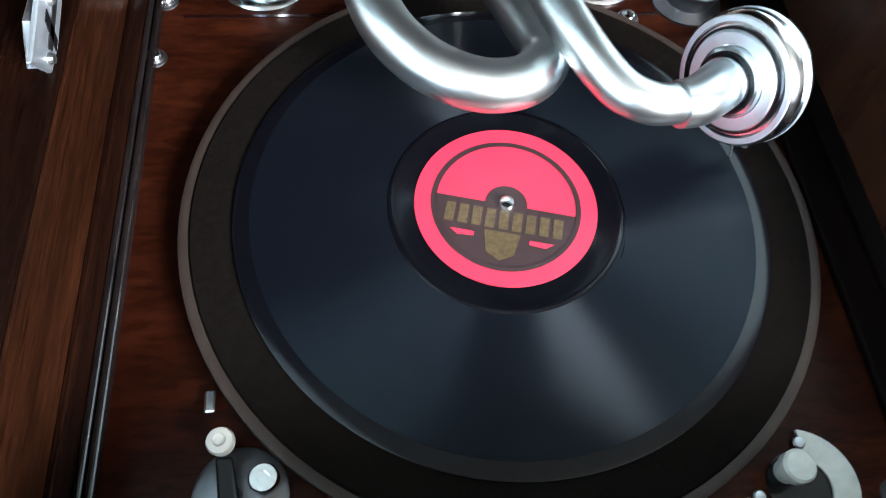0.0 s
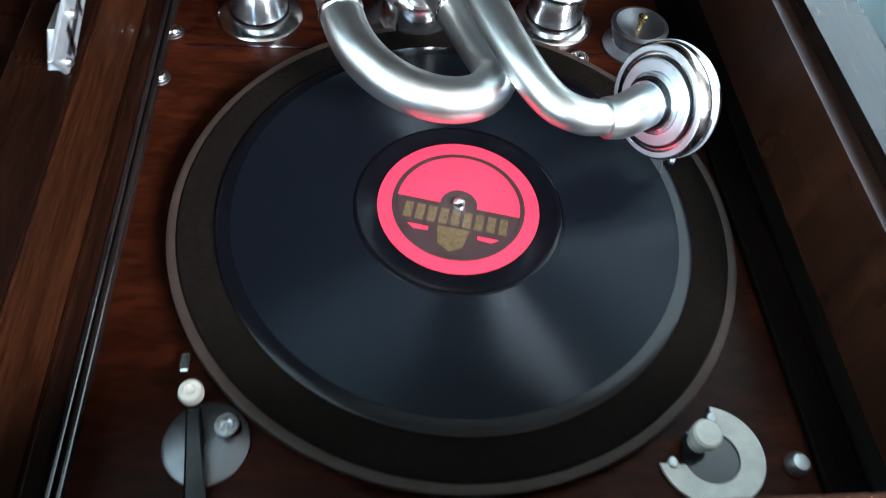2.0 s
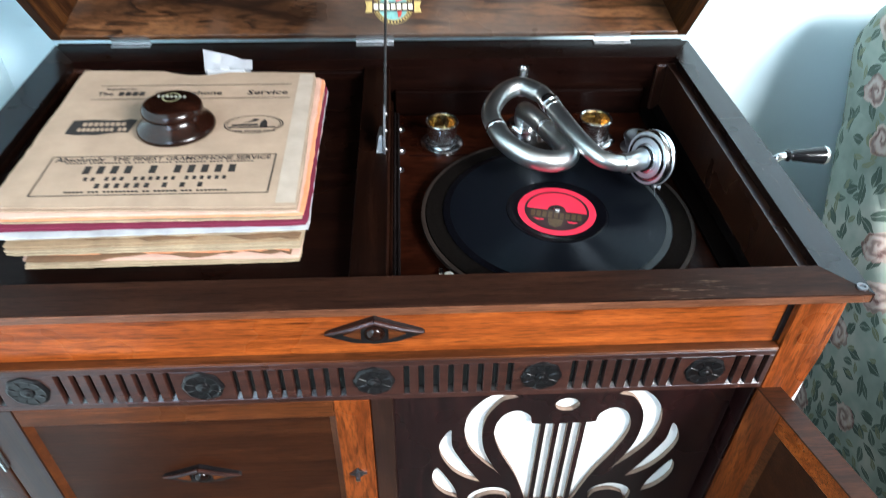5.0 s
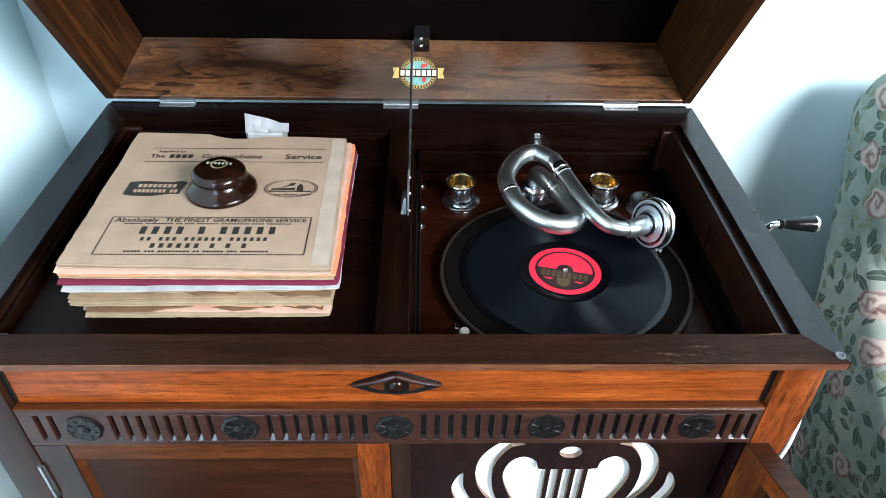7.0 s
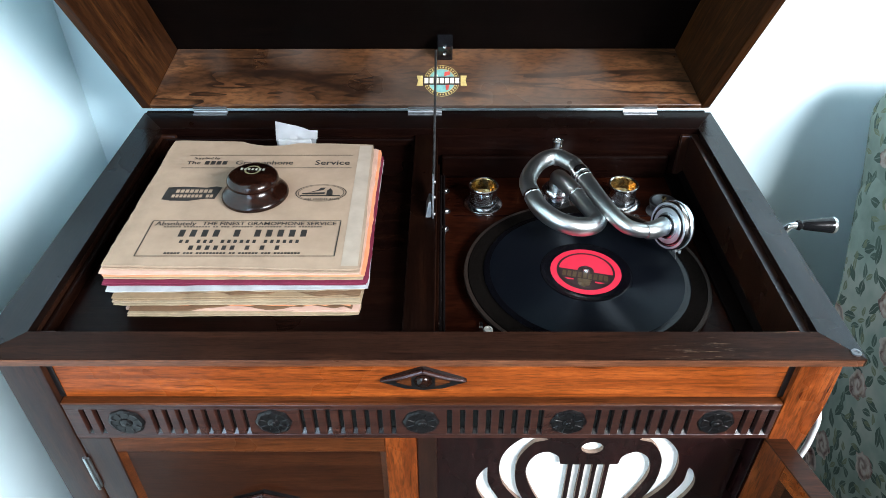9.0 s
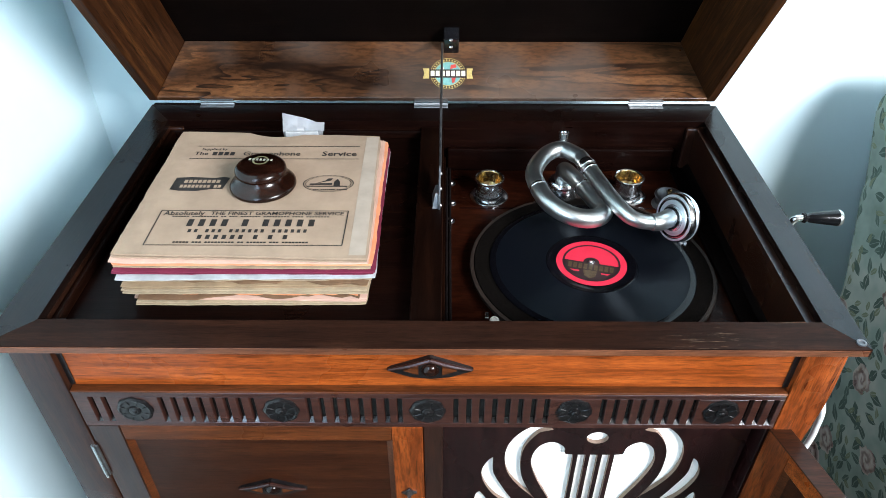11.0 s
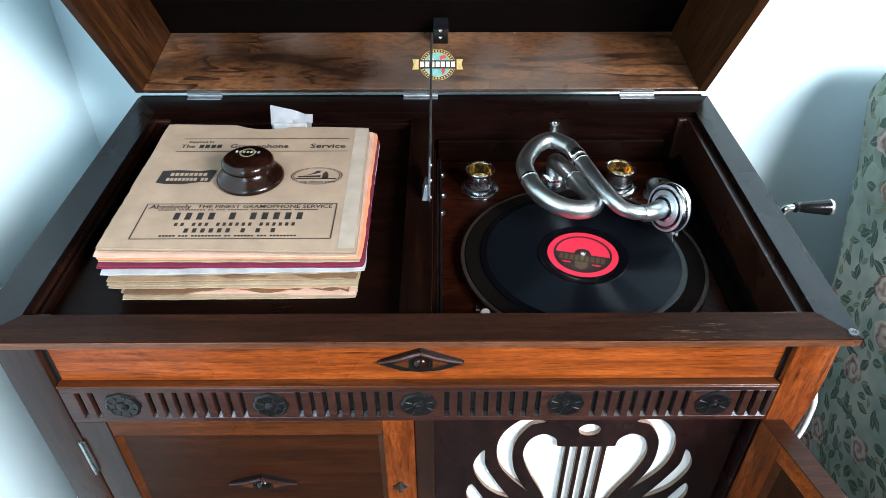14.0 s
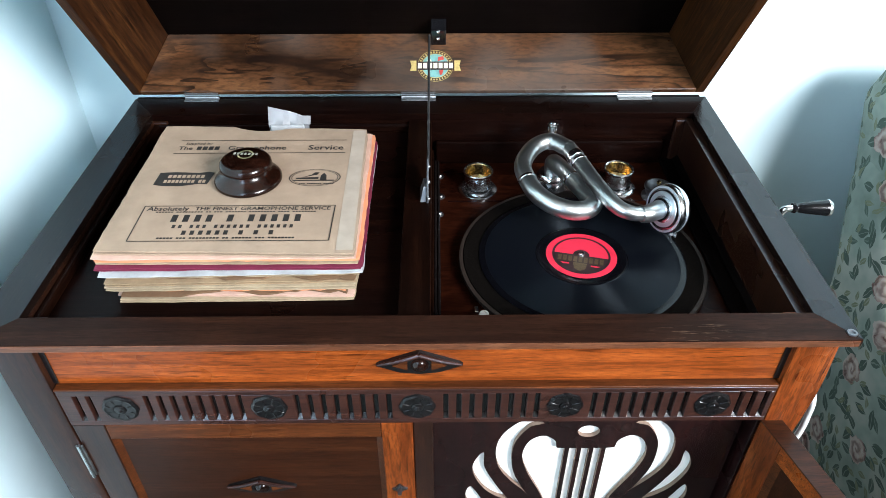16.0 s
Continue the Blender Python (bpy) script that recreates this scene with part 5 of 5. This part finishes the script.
def sleeve_print():
    def at(x, y):
        return Matrix.Translation((x, y - 0.0075, STOP + 0.0005))
    fs = top_sleeve.children[1]
    def put(nm, bm, label=""):
        part(nm, bm, INK, fs, label)
    xm = -0.3625
    def rule(x0, x1, y, w=0.0005):
        return outline([(x0, y - w), (x1, y - w), (x1, y + w), (x0, y + w)], 0.00008, m=at(0, 0))
    put("rule", rule(-0.458, -0.268, 0.1015)), put("rule", rule(-0.460, -0.267, 0.0735))
    put("lettering", lettering("Supplied by", 0.030, at(-0.436, 0.0945)))
    put("lettering", lettering("The", 0.016, at(-0.4490, 0.0845)))
    bar_parts([4], -0.437, -0.410, 0.0845, 0.0075, at(0, 0), INK, fs)
    put("lettering", lettering("Gramophone", 0.066, at(-0.3680, 0.0845)))
    put("lettering", lettering("Service", 0.040, at(-0.2900, 0.0845)))
    # box with the shop's lines
    bx0, bx1, by0, by1 = -0.4585, -0.2670, -0.0865, -0.0290
    for a in (rule(bx0, bx1, by0), rule(bx0, bx1, by1), outline([(bx0 - 0.0005, by0), (bx0 + 0.0005, by0), (bx0 + 0.0005, by1), (bx0 - 0.0005, by1)], 0.00008, m=at(0, 0)), outline([(bx1 - 0.0005, by0), (bx1 + 0.0005, by0), (bx1 + 0.0005, by1), (bx1 - 0.0005, by1)], 0.00008, m=at(0, 0))):
        put("frame_line", a)
    put("lettering", lettering("Absolutely", 0.042, at(-0.4340, -0.0340)))
    put("lettering", lettering("THE FINEST GRAMOPHONE SERVICE", 0.136, at(-0.3390, -0.0340)))
    put("fine_print", bars([6, 9, 2, 3, 7, 9, 4, 8], -0.445, -0.285, -0.0395, 0.0016, at(0, 0)))
    bar_parts([4, 1, 5], -0.4290, -0.2960, -0.0500, 0.0115, at(0, 0), INK, fs, gap=0.5)
    bar_parts([2, 3, 6, 6], -0.4235, -0.3030, -0.0635, 0.0052, at(0, 0), INK, fs, gap=0.5)
    bar_parts([6, 1, 1, 1], -0.4120, -0.3200, -0.0735, 0.0066, at(0, 0), INK, fs, gap=0.5)
    put("fine_print", bars([5, 3, 9, 2, 6, 3, 8], -0.4320, -0.3000, -0.0820, 0.0022, at(0, 0)))
    # two trade badges
    put("badge", outline([(-0.4630, 0.0100), (-0.4530, 0.0075), (-0.4340, 0.0070), (-0.4150, 0.0115), (-0.4065, 0.0105), (-0.4035, 0.0330), (-0.4100, 0.0350), (-0.4200, 0.0325), (-0.4450, 0.0345), (-0.4620, 0.0330)], 0.00008, m=at(0, 0)), "black trade badge")
    part("badge_bars", bars([8], -0.4520, -0.4120, 0.0245, 0.0060, Matrix.Translation((0, -0.0065, STOP + 0.0007))), PAPER, fs)
    part("badge_bars", bars([8, 2], -0.4540, -0.4090, 0.0150, 0.0055, Matrix.Translation((0, -0.0065, STOP + 0.0007))), PAPER, fs)
    o = Matrix.Translation((-0.2945, 0.0150, STOP + 0.0005))
    for r0, r1 in ((0.96, 1.0), (0.88, 0.905)):
        bm = ring_flat(r0, r1, 0.0, 64, 0.0275, 0.0165)
        bm.transform(o)
        put("badge_oval", bm)
    for pts in ([(-0.020, -0.003), (0.004, -0.003), (0.004, 0.001), (-0.020, -0.0005)], [(-0.014, 0.000), (0.002, 0.0055), (0.004, 0.010), (-0.001, 0.010), (-0.004, 0.0055)], [(0.006, -0.006), (0.013, -0.006), (0.012, 0.004), (0.009, 0.009), (0.006, 0.004)], [(-0.022, -0.0065), (0.021, -0.0065), (0.021, -0.0045), (-0.022, -0.0045)]):
        put("badge_shape", outline(pts, 0.00008, m=o))
    put("fine_print", bars([3, 7, 5], -0.310, -0.273, 0.0105, 0.0018, at(0, 0)))
    # paler strip of an old paste-on edge
    part("edge_strip", outline([(-0.2590, SY0 + 0.002), (-0.2430, SY0 + 0.002), (-0.2475, SY1 - 0.007), (-0.2620, SY1 - 0.007)], 0.00006, m=Matrix.Translation((0, 0, STOP + 0.0003))), paper("greyed_sleeve_paper", (0.35, 0.285, 0.225)), fs, "greyed strip along the sleeve's side")


sleeve_print()


def weight():
    x, y, z0 = -0.3640, 0.0110, STOP + 0.0006
    w = thing("record_weight", (x, y, z0), "turned dark mahogany weight on the sleeve stack", "record weight")
    part("body", lathe([(0.0345, 0), (0.0353, 0.0012), (0.0352, 0.0034), (0.0335, 0.0058), (0.0300, 0.0080), (0.0265, 0.0110), (0.0240, 0.0142), (0.0235, 0.0165)], (x, y, z0), 64), W_KNOB, w, "", True)
    cap = part("cap", lathe([(0.0220, 0.0160), (0.0258, 0.0168), (0.0272, 0.0190), (0.0268, 0.0222), (0.0245, 0.0252), (0.0205, 0.0270), (0.012, 0.0280), (0, 0.0282)], (x, y, z0), 64), W_KNOB, w, "polished domed top", True)
    m = Matrix.Translation((x + 0.0005, y + 0.004, z0 + 0.0288)) @ pose(0, 0, 0, 0, 0, -4)
    b = ring_flat(0.0065, 0.0085, 0)
    part("transfer", b, DULL_PRINT, cap, "worn round maker's transfer", m=m)
    part("transfer_bars", bars([7], -0.0135, 0.0135, 0.001, 0.0040, m @ Matrix.Translation((0, 0, 0.0002)), gap=0.35), IVORY_WORN, cap)


weight()

# small clear bag tucked behind the stack
bag = thing("plastic_bag", (-0.350, 0.165, FLOOR_L), "crumpled clear plastic bag behind the record stack", "plastic bag")
bm = bmesh.new()
rows = []
for j in range(7):
    rows.append([bm.verts.new((-0.374 + 0.0085 * i + 0.003 * noise.noise((i * 0.7, j * 0.8, 1)), 0.150 + 0.004 * j + 0.006 * noise.noise((i * 0.9, j * 0.6, 5)), FLOOR_L + j * 0.0105 + 0.004 * noise.noise((i, j, 9)) - (0.0022 * i if j > 4 else 0))) for i in range(7)])
for a, b in zip(rows, rows[1:]):
    for i in range(6):
        bm.faces.new((a[i], a[i + 1], b[i + 1], b[i]))
bmesh.ops.solidify(bm, geom=list(bm.faces), thickness=0.0008)
part("film", bm, FILM, bag, smooth=True)
bm = box(-0.369, -0.328, 0.1540, 0.1580, FLOOR_L, FLOOR_L + 0.047, 0.001)
part("slip", bm, PALE, bag, "folded white slip inside")


# ---- outside the cabinet ----
def crank():
    c = thing("winding_crank", (0.21, 0.040, 0.78), "nickel winding crank with black wooden grip at the cabinet's side", "winding crank")
    part("escutcheon", lathe([(0.013, 0), (0.013, 0.002), (0.009, 0.004), (0, 0.004)], (BR - 0.006, 0.040, 0.765), 28, m=pose(0, 0, 0, 0, 90)), CHROME, c)
    part("arm", tube([(BR - 0.004, 0.040, 0.765, 0.004), (0.222, 0.040, 0.765, 0.004), (0.230, 0.040, 0.772, 0.004), (0.233, 0.040, 0.800, 0.004), (0.234, 0.040, 0.823, 0.004), (0.238, 0.040, 0.8325, 0.004), (0.247, 0.040, 0.8348, 0.004)], 14, 6), CHROME, c, "bent nickel arm", True)
    part("grip", lathe([(0, 0), (0.0055, 0.0005), (0.0062, 0.003), (0.0045, 0.0052), (0.0045, 0.007), (0.0056, 0.0085), (0.0075, 0.022), (0.0092, 0.038), (0.0095, 0.0425), (0.0082, 0.0445), (0, 0.0448)], (0.2455, 0.040, 0.8350), 36, m=pose(0, 0, 0, 0, 90)), BLACK, c, "glossy black grip", True)
    part("grip_cap", lathe([(0.0096, 0.0405), (0.0098, 0.0425), (0.0084, 0.0448), (0, 0.0451)], (0.2455, 0.040, 0.8350), 36, m=pose(0, 0, 0, 0, 90)), NICKEL, c, "", True)


crank()

cord = thing("white_cable", (0.24, -0.02, 0), "white plastic cable hanging beside the cabinet", "cable")
part("sheath", tube([(0.180, 0.12, 0.62, 0.0042), (0.25, 0.06, 0.662, 0.0042), (0.292, -0.03, 0.648, 0.0042), (0.307, -0.05, 0.608, 0.0042), (0.3125, -0.05, 0.570, 0.0042), (0.3125, -0.05, 0.535, 0.0042), (0.305, -0.05, 0.498, 0.0042), (0.288, -0.045, 0.455, 0.0042), (0.262, -0.02, 0.38, 0.0042), (0.245, 0.02, 0.2, 0.0042), (0.25, 0.04, 0.03, 0.0042), (0.29, 0.05, 0.0045, 0.0042)], 12, 8), WHITE_PLASTIC, cord, "", True)
part("grommet", tube([(0.250, 0.06, 0.662, 0.0065), (0.274, 0.012, 0.6600, 0.0065), (0.292, -0.03, 0.648, 0.0065), (0.303, -0.044, 0.622, 0.0060)], 12, 5), BLACK, cord, "black sleeve on the cable", True)


def armchair():
    a = thing("armchair", (0.95, -0.05, 0), "upholstered armchair with floral cotton cover", "armchair")
    def slab(name, prof, x0, x1, bev, label="", n=3):
        bm = outline(prof, x1 - x0)
        bm.transform(Matrix(((0, 0, 1, x0), (1, 0, 0, 0), (0, 1, 0, 0), (0, 0, 0, 1))))
        bmesh.ops.recalc_face_normals(bm, faces=bm.faces)
        bmesh.ops.bevel(bm, geom=list(bm.edges), offset=bev, segments=n, affect="EDGES", profile=0.5)
        return part(name, bm, FLORAL, a, label, True)
    back = [(0.205, 0.050), (0.249, 0.364), (0.288, 0.551), (0.350, 0.705), (0.398, 0.810), (0.359, 0.887), (0.255, 0.881), (0.161, 0.639), (0.095, 0.309), (0.062, 0.050)]
    slab("backrest", back, 0.500, 1.402, 0.028)
    side = [(0.211, 0.050), (0.247, 0.353), (0.282, 0.540), (0.339, 0.689), (0.321, 0.749), (0.249, 0.749), (0.106, 0.573), (-0.004, 0.496), (-0.400, 0.485), (-0.554, 0.452), (-0.598, 0.364), (-0.576, 0.050)]
    slab("arm", side, 0.493, 0.676, 0.03)
    slab("arm", side, 1.248, 1.408, 0.03)
    slab("seat", [(0.117, 0.050), (0.117, 0.309), (-0.488, 0.353), (-0.554, 0.309), (-0.554, 0.050)], 0.665, 1.259, 0.03)
    part("piping", tube([(0.4909, 0.225, 0.309, 0.004), (0.4909, 0.084, 0.199, 0.004), (0.4909, -0.070, 0.050, 0.004), (0.4909, -0.114, 0.050, 0.004)], 8, 5), FLORAL, a, "corded seam")
    for x, y in ((0.58, -0.50), (1.33, -0.50), (0.58, 0.17), (1.33, 0.17)):
        part("foot", lathe([(0.018, 0), (0.024, 0.03), (0.026, 0.055)], (x, y, 0), 20), BLACK, a)


armchair()


# ---- windows behind the camera ----
def window(name, m, w, h):
    """A window in the xz plane, centred on m's origin."""
    f = bmesh.new()
    for b in ((-w / 2, -w / 2 + 0.05, -h / 2, h / 2), (w / 2 - 0.05, w / 2, -h / 2, h / 2), (-w / 2 + 0.05, w / 2 - 0.05, -h / 2, -h / 2 + 0.05), (-w / 2 + 0.05, w / 2 - 0.05, h / 2 - 0.05, h / 2), (-0.02, 0.02, -h / 2 + 0.05, h / 2 - 0.05)):
        box(b[0], b[1], -0.03, 0.03, b[2], b[3], 0.003, 1, bm=f)
    fr = tagged(part(name, f, CEIL, None, m=m), "tan painted window frame", "window", kind="structure")
    for s in (-1, 1):
        p = part("pane", box(min(s * 0.02, s * (w / 2 - 0.05)), max(s * 0.02, s * (w / 2 - 0.05)), -0.003, 0.003, -h / 2 + 0.05, h / 2 - 0.05, 0), GLASS, fr, m=m)
        p.visible_shadow = False


window("window_1", Matrix.Translation((1.82, -2.26, 2.42)), 1.54, 1.2)
window("window_2", pose(-0.815, -1.25, 1.50, 0, 0, 90), 0.70, 1.1)
